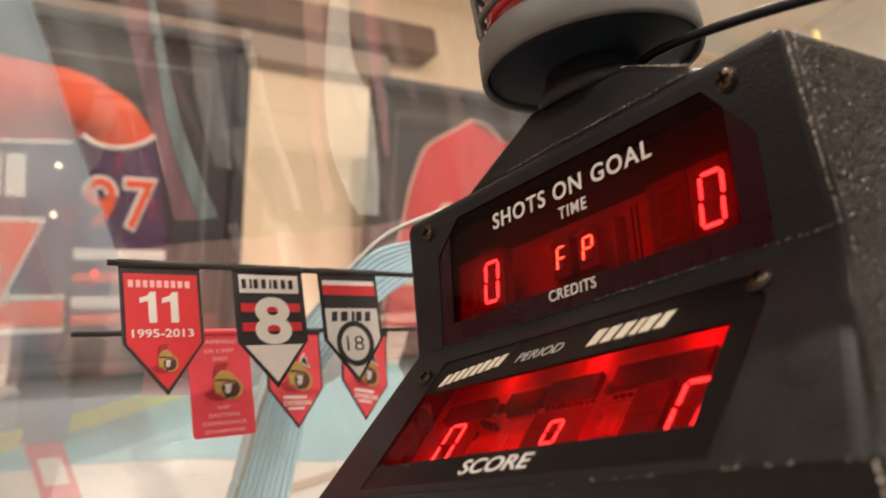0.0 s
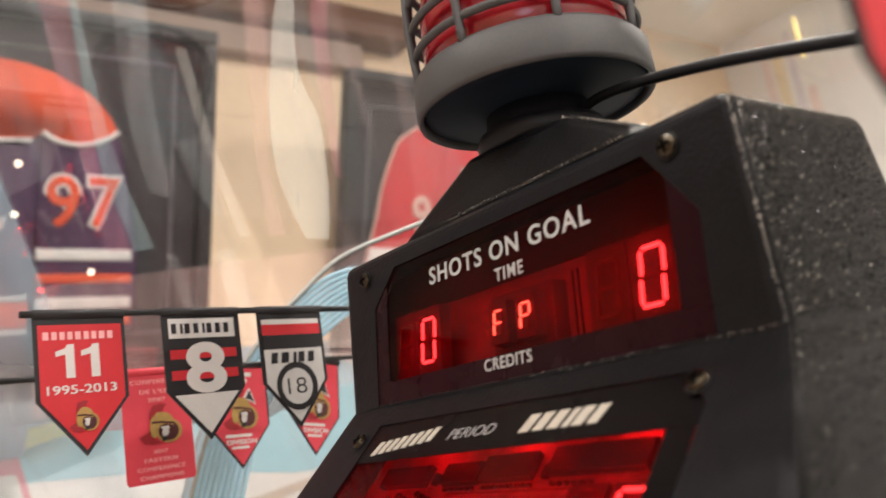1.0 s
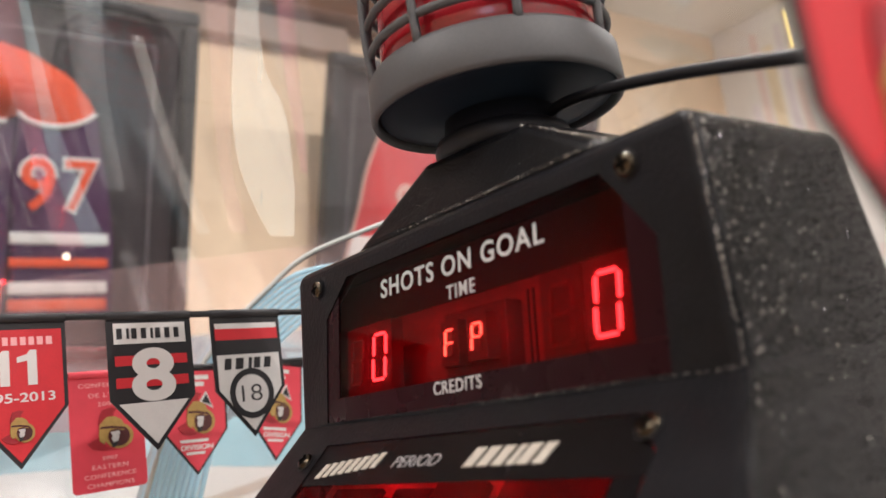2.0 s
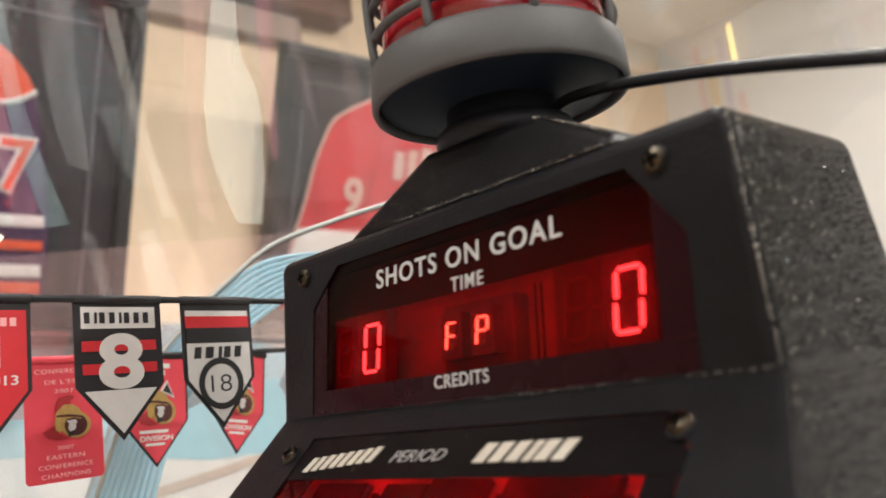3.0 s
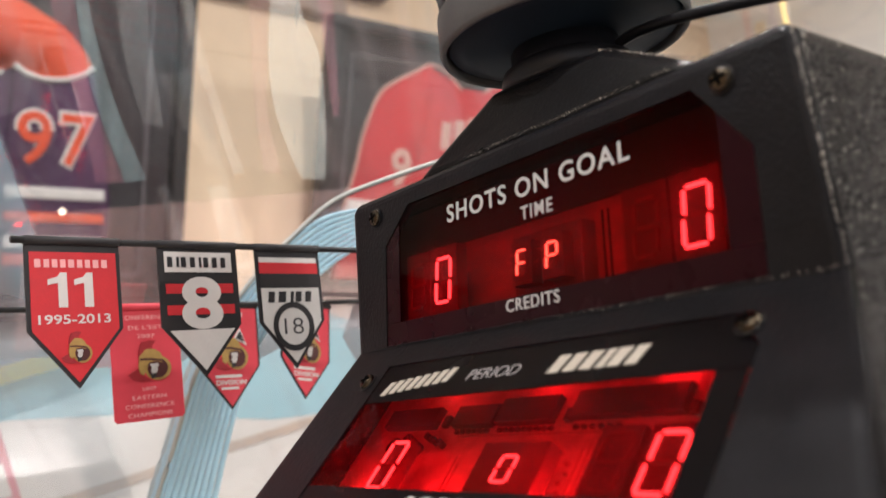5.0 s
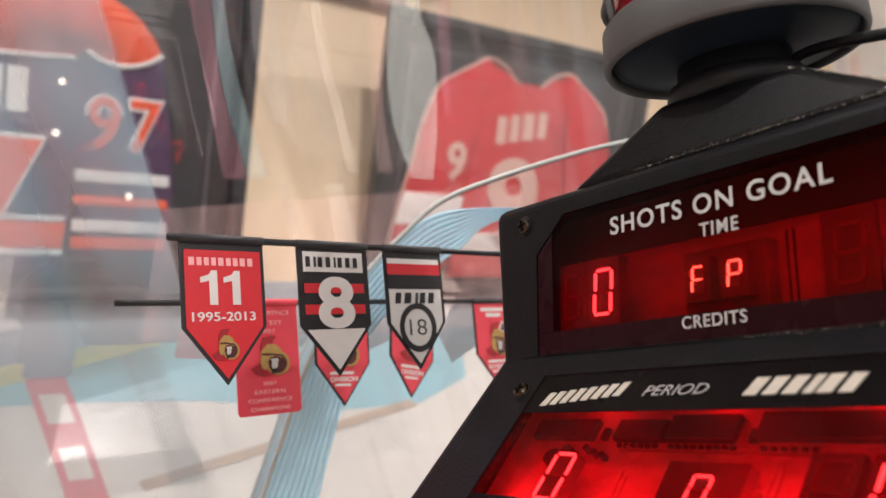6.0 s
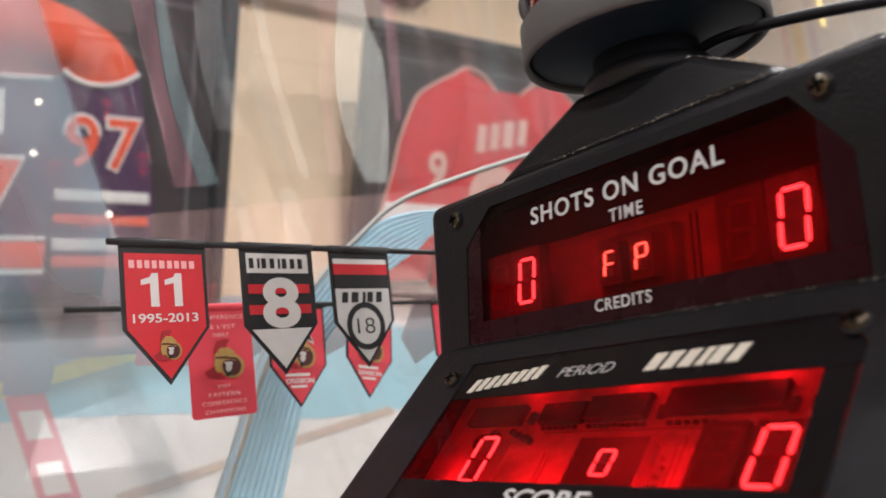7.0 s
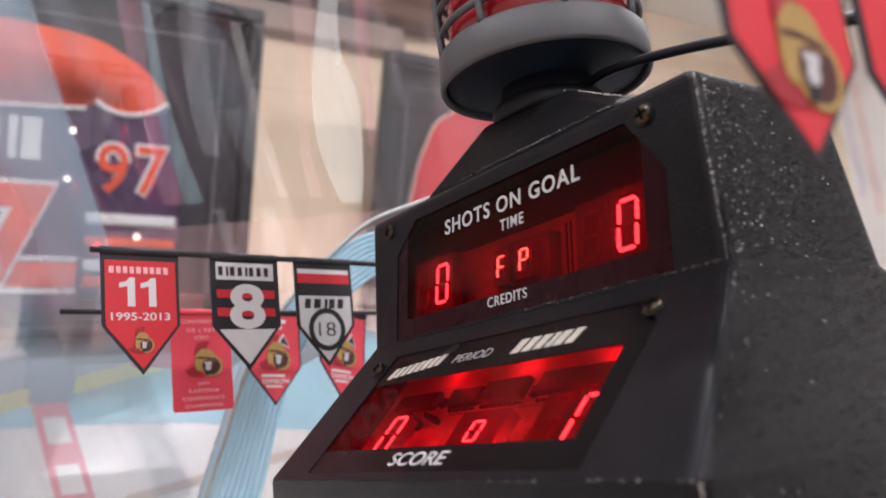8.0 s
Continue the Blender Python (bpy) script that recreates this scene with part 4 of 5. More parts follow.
def scoreboard():
    s = thing("scoreboard", (0, 0, 0), "black double-sided hockey scoreboard with glowing red digits", "scoreboard")
    h = part("housing", housing_mesh(), M["housing"], s, "black crinkle-painted metal housing")
    h.data.materials.append(M["face"])
    for p in h.data.polygons:
        p.material_index = 1 if p.normal.y < -0.5 and p.center.z > 1.172 else 0
    mod = h.modifiers.new("soft_edges", "BEVEL")
    mod.width, mod.segments, mod.limit_method = 0.0065, 4, "WEIGHT"

    part("support_post", boxed(0.090, 0.148, 0.184, 0.246, 0.8525, 1.0853, None, 0.005), M["pillar"], s, "blue-grey post under the housing")
    # raised mount on the top
    bm = bmesh.new()
    base = [bm.verts.new(p) for p in ((-0.074, 0.2545, 1.3135), (0.090, 0.2545, 1.3135), (0.090, 0.3335, 1.3135), (-0.074, 0.3335, 1.3135))]
    top = [bm.verts.new(p) for p in ((-0.020, 0.264, 1.3435), (0.044, 0.264, 1.3390), (0.044, 0.324, 1.3390), (-0.020, 0.324, 1.3435))]
    bm.faces.new(top), bm.faces.new(base[::-1])
    for i in range(4):
        bm.faces.new((base[i], base[(i + 1) % 4], top[(i + 1) % 4], top[i]))
    mount = part("lamp_mount", bm, M["mount"], s)
    mod = mount.modifiers.new("soft_edges", "BEVEL")
    mod.width, mod.segments = 0.004, 3

    # upper display
    part("circuit_board", plate(up_rect(-0.078, 0.097, 1.2395, 1.2842), -0.0225, -0.0205, UP), M["dark_board"], s, "circuit board lit red")
    # dark strips that paint the fall-off of the red glow
    part("glow_falloff", plate(up_rect(-0.112, 0.116, 1.2844, 1.3062), -0.0225, -0.0200, UP), M["chip"], s, "dark strip where the red glow falls off")
    for x0, x1 in ((-0.112, -0.0782), (0.0972, 0.116)):
        part("glow_falloff", plate(up_rect(x0, x1, 1.2395, 1.2842), -0.0225, -0.0165, UP), M["chip"], s, "dark strip where the red glow falls off")
    part("timer_block", plate(up_rect(-0.0135, 0.0250, 1.2470, 1.2765), -0.0200, -0.0117, UP, 0.0006), M["module"], s, "dark block behind the timer digits")
    for x in (0.0285, 0.0315):
        part("trace", plate(up_rect(x, x + 0.0008, 1.2450, 1.2800), -0.0204, -0.0198, UP), M["chip"], s)
    digit("digit_display", "0", -0.0587, -0.0478, 1.2542, 1.2752, KU, UP, 0.0055, s, (0.0042, 0.005))
    digit("digit_display", " ", -0.0774, -0.0667, 1.2542, 1.2752, KU, UP, 0.0055, s, (0.0035, 0.005))
    digit("digit_display", "F", -0.0051, 0.0006, 1.2577, 1.2685, KU, UP, 0.0055, s, (0.0028, 0.0035), "lit_warm")
    digit("digit_display", "P", 0.0117, 0.0178, 1.2577, 1.2685, KU, UP, 0.0055, s, (0.0028, 0.0035), "lit_warm")
    digit("digit_display", "0", 0.0754, 0.0866, 1.2531, 1.2745, KU, UP, 0.0055, s, (0.0042, 0.005))
    digit("digit_display", " ", 0.0548, 0.0660, 1.2531, 1.2745, KU, UP, 0.0055, s, (0.0042, 0.005))
    win = window_pane("upper_window", [(x, z * KU) for x, z in WIN_UP], UP, s)
    part("printed_mask", plate(up_rect(-0.0905, 0.1065, 1.2387, 1.2488), -0.0009, -0.0005, UP), M["wine"], win)
    # masks added at both ends to darken the glow there
    for x0, x1, za, zb in ((-0.0905, -0.0805, 1.2868, 1.2957), (0.0950, 0.1065, 1.2935, 1.2791)):
        part("printed_mask", plate([(x, z * KU) for x, z in ((x0, 1.2490), (x1, 1.2490), (x1, zb), (x0, za))], -0.0009, -0.0005, UP), M["wine"], win)
    letters("lettering", "SHOTS ON GOAL", -0.0434, 0.0594, 1.2882 * KU, 1.2963 * KU, UP @ Matrix.Translation((0, 0, -0.0010)), M["print"], win, 0.012, 0, 0.0004, space=1.16)
    letters("lettering", "TIME", 0.0035, 0.0210, 1.2788 * KU, 1.2843 * KU, UP @ Matrix.Translation((0, 0, -0.0010)), M["print"], win, 0.008, 0, 0.0004, space=1.2)
    letters("lettering", "CREDITS", -0.0070, 0.0224, 1.2432 * KU, 1.2482 * KU, UP @ Matrix.Translation((0, 0, -0.0005)), M["print"], win, 0.008, 0, 0.0004, space=1.12)

    # lower display
    part("circuit_board", plate(low_rect(-0.114, 0.116, 1.1760, 1.2370), -0.0305, -0.0280, LOW), M["board"], s, "circuit board lit red")
    for x0, x1, z0, z1 in ((-0.0495, -0.0235, 1.2180, 1.2252), (-0.0220, 0.0100, 1.2182, 1.2268), (0.0190, 0.0690, 1.2190, 1.2276), (-0.100, -0.062, 1.2182, 1.2255)):
        part("chip", plate(low_rect(x0, x1, z0, z1), -0.0279, -0.0245, LOW, 0.0006), M["chip"], s, "black chip")
    for x in (-0.056, -0.019, 0.0172, 0.072, 0.080, 0.088):
        part("capacitor", plate(low_rect(x - 0.0016, x + 0.0016, 1.2185, 1.2225), -0.0279, -0.0255, LOW, 0.0005), M["chip"], s)
    for x0, n, step in ((-0.0200, 9, 0.0036), (0.0215, 6, 0.0040), (-0.0470, 6, 0.0038)):
        for i in range(n):
            part("pin", plate(low_rect(x0 + i * step, x0 + i * step + 0.0020, 1.2160, 1.2172), -0.0279, -0.0266, LOW), M["module"], s)
    for x, z0, z1 in ((0.0300, 1.1860, 1.2100), (0.0330, 1.1860, 1.2120), (0.0470, 1.1850, 1.2130), (0.0485, 1.1850, 1.2130), (-0.0350, 1.1930, 1.2060), (-0.0380, 1.1930, 1.2080)):
        part("trace", plate(low_rect(x, x + 0.0007, z0, z1), -0.0279, -0.0276, LOW), M["trace"], s)
    for x0, x1, z in ((-0.0350, -0.0120, 1.1930), (-0.0380, -0.0120, 1.1905), (-0.0450, 0.0700, 1.2148)):
        part("trace", plate(low_rect(x0, x1, z, z + 0.0006), -0.0279, -0.0276, LOW), M["trace"], s)
    for i in range(7):
        part("solder_joint", plate(ellipse(0.0262 + 0.0012 * (i % 2), (1.1885 + 0.0028 * i) * KL, 0.0010, 0.0010, 10), -0.0279, -0.0270, LOW), M["trace"], s)
    for x, z in ((-0.0560, 1.2128), (-0.0505, 1.2118), (-0.0615, 1.2142)):
        part("capacitor", plate(ellipse(x, z * KL, 0.0016, 0.0016, 14), -0.0279, -0.0240, LOW, 0.0004), M["chip"], s)
    for x, z, r in ((-0.0735, 1.2078, 0.0048), (-0.0665, 1.2105, 0.0030)):
        part("capacitor", plate(ellipse(x, z * KL, r, r * 0.9, 18), -0.0279, -0.0190, LOW, 0.0008), M["chip"], s, "dark round capacitor")
    digit("digit_display", "0", -0.0620, -0.0500, 1.1890, 1.2053, KL, LOW, 0.0125, s, (0.0004, 0.001))
    digit("digit_display", "0", 0.0115, 0.0195, 1.1922, 1.2000, KL, LOW, 0.0125, s, (0.0130, 0.006))
    digit("digit_display", "0", 0.0750, 0.0870, 1.1900, 1.2060, KL, LOW, 0.0125, s, (0.0025, 0.003))
    digit("digit_display", " ", 0.0550, 0.0670, 1.1900, 1.2060, KL, LOW, 0.0125, s, (0.0025, 0.003))
    win = window_pane("lower_window", [(x, z * KL) for x, z in WIN_LOW], LOW, s)
    part("printed_mask", plate([(x, z * KL) for x, z in ((-0.0808, 1.2140), (0.1095, 1.2140), (0.1095, 1.2193), (0.0988, 1.2287), (-0.0798, 1.2287))], -0.0009, -0.0005, LOW), M["mask"], win)
    part("printed_mask", plate(low_rect(-0.0855, 0.1085, 1.1747, 1.1838), -0.0009, -0.0005, LOW), M["mask"], win)
    part("printed_mask", plate(low_rect(0.0985, 0.1087, 1.1840, 1.2138), -0.0009, -0.0005, LOW), M["mask"], win)
    bars("team_bar", (1, 1, 1, 1, 1, 1, 1, 1), -0.0725, -0.0265, 1.2165 * KL, 1.2215 * KL, LOW @ Matrix.Translation((0, 0, -0.0005)), M["team"], win, 0.45, 0.0004, 0.34, 0.004)
    letters("lettering", "PERIOD", -0.0165, 0.0122, 1.2190 * KL, 1.2225 * KL, LOW @ Matrix.Translation((0, 0, -0.0005)), M["print_grey"], win, -0.012, 0.35, 0.0004)
    bars("team_bar", (1.1, 1.1, 1.1, 0.7, 1.1, 1), 0.0285, 0.0695, 1.2180 * KL, 1.2235 * KL, LOW @ Matrix.Translation((0, 0, -0.0005)), M["team"], win, 0.45, 0.0004, 0.28)
    letters("lettering", "SCORE", -0.0125, 0.0290, 1.1768 * KL, 1.1817 * KL, LOW @ Matrix.Translation((0, 0, -0.0005)), M["print"], win, 0.012, 0.2, 0.0004)

    # pale flecks that stand in for the glints along the edges
    rnd = random.Random(4)
    bm = bmesh.new()
    runs = (
        (upper(0.02, 1.2376, 0.0012), upper(0.130, 1.2376, 0.0012), 75, 0.75),
        (upper(0.1300, 1.2385, -0.0005), upper(0.1232, 1.312, -0.0005), 170, 0.8),
        (lower(0.04, 1.1717, -0.0004), lower(0.156, 1.1717, -0.0004), 60, 1.1),
        (Vector((0.1565, 0.178, 1.171)), Vector((0.1568, 0.1785, 1.10)), 170, 1.3),
        (upper(-0.03, 1.3149, -0.0012), upper(0.12, 1.3149, -0.0012), 190, 0.7),
        (Vector((-0.045, 0.2552, 1.3165)), Vector((0.078, 0.2552, 1.3165)), 50, 0.5),
        (Vector((0.040, 0.2660, 1.3395)), Vector((0.086, 0.2580, 1.3170)), 150, 0.9),
    )
    for a, b, n, big in runs:
        for i in range(n):
            p = a.lerp(b, rnd.random()) + Vector([rnd.uniform(-0.0004, 0.0004) for _ in range(3)])
            r = big * rnd.uniform(0.00012, 0.00040)
            made = bmesh.ops.create_icosphere(bm, subdivisions=1, radius=r)
            bmesh.ops.transform(bm, matrix=Matrix.Translation(p) @ Matrix.Diagonal((rnd.uniform(0.7, 1.3), rnd.uniform(0.6, 1.0), rnd.uniform(0.6, 1.2), 1)), verts=made["verts"])
    a0, a1, a2, a3 = (Vector(p) for p in ((0.1235, 0.2508, 1.3148), (0.1305, 0.2425, 1.2375), (0.157, 0.177, 1.1715), (0.157, 0.177, 1.085)))
    # more such flecks for the sparkle on the side
    for top, low, count in ((a0, a1, 190), (a1, a2, 40), (a2, a3, 150)):
        for i in range(count):
            edge = top.lerp(low, rnd.uniform(0.05, 0.98))
            p = edge + Vector((0.0001, 0.004 + 0.55 * (2 * (0.294 - edge.y)) * rnd.random() ** 2.2, 0))
            made = bmesh.ops.create_icosphere(bm, subdivisions=1, radius=rnd.uniform(0.00016, 0.00050))
            bmesh.ops.transform(bm, matrix=Matrix.Translation(p) @ Matrix.Diagonal((0.5, rnd.uniform(0.7, 1.3), rnd.uniform(0.6, 1.2), 1)), verts=made["verts"])
    glint = part("glint_fleck", bm, M["glint"], s, "pale flecks standing in for glints on the paint")
    glint["kind"] = "stuff"
    # coarse grain of the paint on the side and along its edges
    verts, faces = [], []
    for top, low, count in ((a0, a1, 2000), (a1, a2, 1100), (a2, a3, 1500)):
        for i in range(count):
            edge = top.lerp(low, rnd.uniform(0.10 if top is a0 else 0.02, 0.98))
            depth = 2 * (0.294 - edge.y)
            p = edge + Vector((0.0001, 0.0065 + (depth - 0.013) * rnd.random() ** 1.3, 0))
            r, spin, k = rnd.uniform(0.0003, 0.0007), rnd.uniform(0, 6.28), len(verts)
            ring = [(spin + 1.2566 * c, rnd.uniform(0.7, 1.3)) for c in range(5)]
            verts += [p + Vector((-0.00002, r * f * math.cos(a), r * f * math.sin(a))) for a, f in ring]
            verts.append(p + Vector((rnd.uniform(0.2, 0.6) * r, rnd.uniform(-0.4, 0.4) * r, rnd.uniform(-0.4, 0.4) * r)))
            faces += [(k + c, k + (c + 1) % 5, k + 5) for c in range(5)]
    me = bpy.data.meshes.new("grain")
    me.from_pydata(verts, [], faces)
    bm = bmesh.new()
    bm.from_mesh(me)
    bpy.data.meshes.remove(me)
    grain = part("paint_grain", bm, M["grain"], s, "coarse glossy paint grain")
    grain["kind"] = "stuff"
    n_up, n_low = UP.copy(), LOW.copy()
    for x, z in ((-0.0985, 1.3030), (0.0988, 1.3030)):
        screw(upper(x, z, 0.0005), n_up, s)
    for x, z in ((-0.0890, 1.2225), (0.1050, 1.2250)):
        screw(lower(x, z, 0.0005), n_low, s)


scoreboard()
# point lights added behind the windows to strengthen the digits' red glow
for x, z, e in ((-0.090, 1.196, 0.030), (-0.034, 1.192, 0.054), (0.042, 1.192, 0.070), (0.098, 1.196, 0.038), (-0.06, 1.2340, 0.020), (0.0, 1.2340, 0.026), (0.06, 1.2340, 0.030)):
    lamp_light("display_boost_light", "POINT", Matrix.Translation(lower(x, z, -0.018)), 0.43 * e, (1.0, 0.045, 0.045), 0.003)
for x, e in ((-0.074, 0.0022), (-0.032, 0.0034), (0.034, 0.0060), (0.070, 0.0036), (0.097, 0.0030)):
    lamp_light("display_boost_light", "POINT", Matrix.Translation(upper(x, 1.2640, -0.008)), 0.38 * e, (1.0, 0.045, 0.045), 0.004)


# ---- goal lamp ----
def goal_lamp():
    g = thing("goal_lamp", (0, 0.294, 1.341), "red goal lamp with a grey wire guard on the scoreboard", "lamp")
    g.scale = (0.965, 0.965, 1.0)
    part("collar", turned([(0.0285, 0.0), (0.0310, 0.0020), (0.0318, 0.0060), (0.0305, 0.0095), (0.0270, 0.0110), (0.0262, 0.0120), (0.0255, 0.0200)], 48), M["rubber"], g, "black rubber collar", True)
    part("underside", turned([(0.024, 0.0190), (0.033, 0.0205), (0.046, 0.0228), (0.0535, 0.0238), (0.0552, 0.0262), (0.0555, 0.036), (0.02, 0.036)], 64), M["underside"], g, "dark blue recessed underside", True)
    part("base_ring", turned([(0.0556, 0.035), (0.0558, 0.0230), (0.0566, 0.0215), (0.0580, 0.0215), (0.0588, 0.0235), (0.0582, 0.0395), (0.0560, 0.0420), (0.046, 0.0420)], 64, cap=False), M["grey"], g, "grey plastic base ring", True)
    part("lens", turned([(0.0505, 0.037), (0.0510, 0.051), (0.0500, 0.076), (0.046, 0.093), (0.038, 0.107), (0.022, 0.118), (0.004, 0.121)], 64), M["lens"], g, "red ribbed lens", True)
    for r, z in ((0.0555, 0.0525), (0.0555, 0.0660), (0.0550, 0.0795), (0.0530, 0.0930), (0.046, 0.1075), (0.030, 0.1225)):
        part("guard_ring", tube([(r * math.cos(a), r * math.sin(a), z) for a in (2 * math.pi * i / 48 for i in range(48))], 0.0020, 8, True), M["grey"], g, "", True)
    for i in range(8):
        a = 2 * math.pi * (i + 0.35) / 8
        c, d = math.cos(a), math.sin(a)
        pts = smooth_path([(r * c, r * d, z) for r, z in ((0.0558, 0.039), (0.0570, 0.061), (0.0565, 0.081), (0.0535, 0.097), (0.044, 0.112), (0.026, 0.1255))], 4)
        part("guard_bar", tube(pts, 0.0020, 8), M["grey"], g, "", True)


goal_lamp()


def lamp_cable():
    pts = smooth_path([(0.012, 0.302, 1.352), (0.040, 0.297, 1.3535), (0.10, 0.285, 1.338), (0.18, 0.268, 1.310), (0.26, 0.250, 1.281), (0.345, 0.232, 1.248), (0.40, 0.218, 1.15), (0.43, 0.21, 1.02), (0.44, 0.21, 0.86)], 8)
    c = mesh_object("lamp_cable", tube(pts, 0.0024, 12), M["rubber"], None, "", True)
    tagged(c, "black round cable running from the goal lamp", "cable")


lamp_cable()


# ---- ribbon cable on the inside of the dome ----
def ribbon_cable():
    r = thing("ribbon_cable", (-0.45, 0.22, 0.99), "pale blue ribbed flat cable along the dome wall", "cable")
    inv = Matrix.Translation((0.45, -0.22, -0.99))
    # edges of the flat cable (y, z) on the leaning face that it lies against
    edge_a = ((0.200, 0.990), (0.216, 1.080), (0.2305, 1.1496), (0.2425, 1.1944), (0.2555, 1.2464), (0.2741, 1.2842), (0.3030, 1.3208), (0.3252, 1.3405), (0.3480, 1.3555), (0.3720, 1.3618), (0.4000, 1.3645), (0.440, 1.366), (0.500, 1.366))
    edge_b = ((0.245, 0.990), (0.262, 1.080), (0.2791, 1.1422), (0.2860, 1.1850), (0.2945, 1.2300), (0.3050, 1.2620), (0.3250, 1.2870), (0.3450, 1.3060), (0.3640, 1.3200), (0.3850, 1.3330), (0.4040, 1.3490), (0.440, 1.360), (0.500, 1.364))
    left, right = (smooth_path([(-0.8463 + 0.3939 * z, y, z) for y, z in edge], 6) for edge in (edge_a, edge_b))
    cord = smooth_path([(-0.450, 0.200, 0.990), (-0.4200, 0.2160, 1.080), (-0.3934, 0.2305, 1.1496), (-0.3758, 0.2425, 1.1944), (-0.3553, 0.2555, 1.2464), (-0.3404, 0.2741, 1.2842), (-0.3260, 0.3030, 1.3208), (-0.3177, 0.3252, 1.3418), (-0.3073, 0.3581, 1.3682), (-0.2993, 0.4116, 1.3886), (-0.2906, 0.4833, 1.4106), (-0.280, 0.54, 1.425), (-0.268, 0.63, 1.443)], 6)
    cores = 9
    for k in range(cores):
        bm = bmesh.new()
        rows = []
        for a, b in zip(left, right):
            across = (b - a) / cores
            out = Vector((1, 0, 0.25)).normalized()
            p = a + across * k
            rows.append([bm.verts.new(p + across * f + out * o) for f, o in ((0.04, 0.0), (0.2, 0.0011), (0.5, 0.0016), (0.8, 0.0011), (0.96, 0.0), (0.5, -0.0008))])
        for p, q in zip(rows, rows[1:]):
            for i in range(6):
                bm.faces.new((p[i], p[(i + 1) % 6], q[(i + 1) % 6], q[i]))
        bm.faces.new(rows[0][::-1]), bm.faces.new(rows[-1])
        bmesh.ops.transform(bm, matrix=inv, verts=bm.verts)
        part("core", bm, M["ribbon"], r, "", True)
    for name, mat, r0, drop, label in (("edge_cord", "ribbon_edge", 0.0017, 0.0, "grey cord along the edge"), ("cord_seam", "rubber", 0.0005, 0.0022, "dark seam under the cord")):
        run = cord if name == "edge_cord" else cord[38:]
        bm = tube([p + Vector((0.001, 0.0, -drop)) for p in run], r0, 8)
        bmesh.ops.transform(bm, matrix=inv, verts=bm.verts)
        part(name, bm, M[mat], r, label, True)


ribbon_cable()


# ---- banner rods and banners ----
def rod(name, x, y0, y1, z, slope, label):
    """A rod along the table; slope: how far it drifts to -x for a metre of y."""
    a, b = Vector((x, y0, z)), Vector((x - slope * (y1 - y0), y1, z))
    r = mesh_object(name, tube([a, b], 0.0019, 12), M["black"], None, "", True)
    tagged(r, label, "rod", "banner rods")


def crest(m, cx, cy, s, parent):
    """A round emblem in plain shapes: ringed disc, dark red plume and cape, gold cap, pale patch."""
    s *= 1.16

    def at(*pairs):
        return [(cx + a * s, cy + b * s) for a, b in pairs]

    part("emblem_cape", plate(at((-0.47, -0.26), (-0.32, -0.18), (-0.21, -0.12), (-0.14, -0.30), (0.02, -0.44), (-0.18, -0.45), (-0.36, -0.40)), 0.0002, 0.0005, m), M["maroon"], parent)
    part("emblem_disc", plate(ellipse(cx + 0.18 * s, cy - 0.15 * s, 0.29 * s, 0.29 * s), 0.0002, 0.0006, m), M["gold"], parent)
    part("emblem_shade", plate(ellipse(cx + 0.17 * s, cy - 0.15 * s, 0.225 * s, 0.235 * s), 0.00025, 0.0007, m), M["dark_red"], parent)
    part("emblem_plume", plate(at((-0.24, 0.14), (-0.22, 0.30), (-0.15, 0.48), (0.02, 0.53), (0.16, 0.50), (0.08, 0.40), (0.06, 0.28), (-0.10, 0.24)), 0.00027, 0.0008, m), M["maroon"], parent)
    part("emblem_cap", plate(at((-0.24, -0.08), (-0.21, 0.16), (-0.06, 0.32), (0.12, 0.31), (0.24, 0.22), (0.30, 0.08), (0.27, -0.03), (0.14, 0.02), (-0.04, -0.01), (-0.08, -0.20), (-0.14, -0.30), (-0.22, -0.24)), 0.0003, 0.0009, m), M["gold"], parent)
    part("emblem_band", plate(at((-0.20, 0.10), (0.02, 0.10), (0.29, 0.05), (0.28, 0.00), (0.02, 0.045), (-0.21, 0.05)), 0.00032, 0.0010, m), M["dark_red"], parent)
    part("emblem_patch", plate(at((-0.01, -0.04), (0.17, -0.03), (0.19, -0.10), (0.155, -0.13), (0.165, -0.19), (0.13, -0.27), (0.05, -0.29), (0.01, -0.20), (0.04, -0.12)), 0.0003, 0.0011, m), M["patch"], parent)
    part("emblem_edge", plate(at((0.00, -0.28), (0.14, -0.26), (0.10, -0.38), (0.02, -0.40)), 0.0003, 0.0011, m), M["black_cloth"], parent)


def shield(hw, top, shoulder, tip, inset=0.0):
    """Half width; heights below the rod."""
    k = inset
    slope = math.hypot(hw, tip - shoulder) / hw
    return [(-hw + k, -top - k), (-hw + k, -shoulder), (0, -tip + k * slope * 0.9), (hw - k, -shoulder), (hw - k, -top - k)]


def hanging(name, x, y, z, slope, label, group, swing=0.0, turn=0.0, wide=1.05, tall=1.05):
    b = thing(name, (x, y, z), label, "banner", group)
    b.rotation_euler = (radians(swing), 0, radians(turn) + math.atan(slope))
    b.scale = (1.0, wide, tall)
    return b


FACE = axes((0, 0, 0), (0, 1, 0), (0, 0, 1))


def sleeve(b, hw, mat):
    part("rod_sleeve", tube([(0, -hw, 0), (0, hw, 0)], 0.0023, 12), mat, b, "", True)


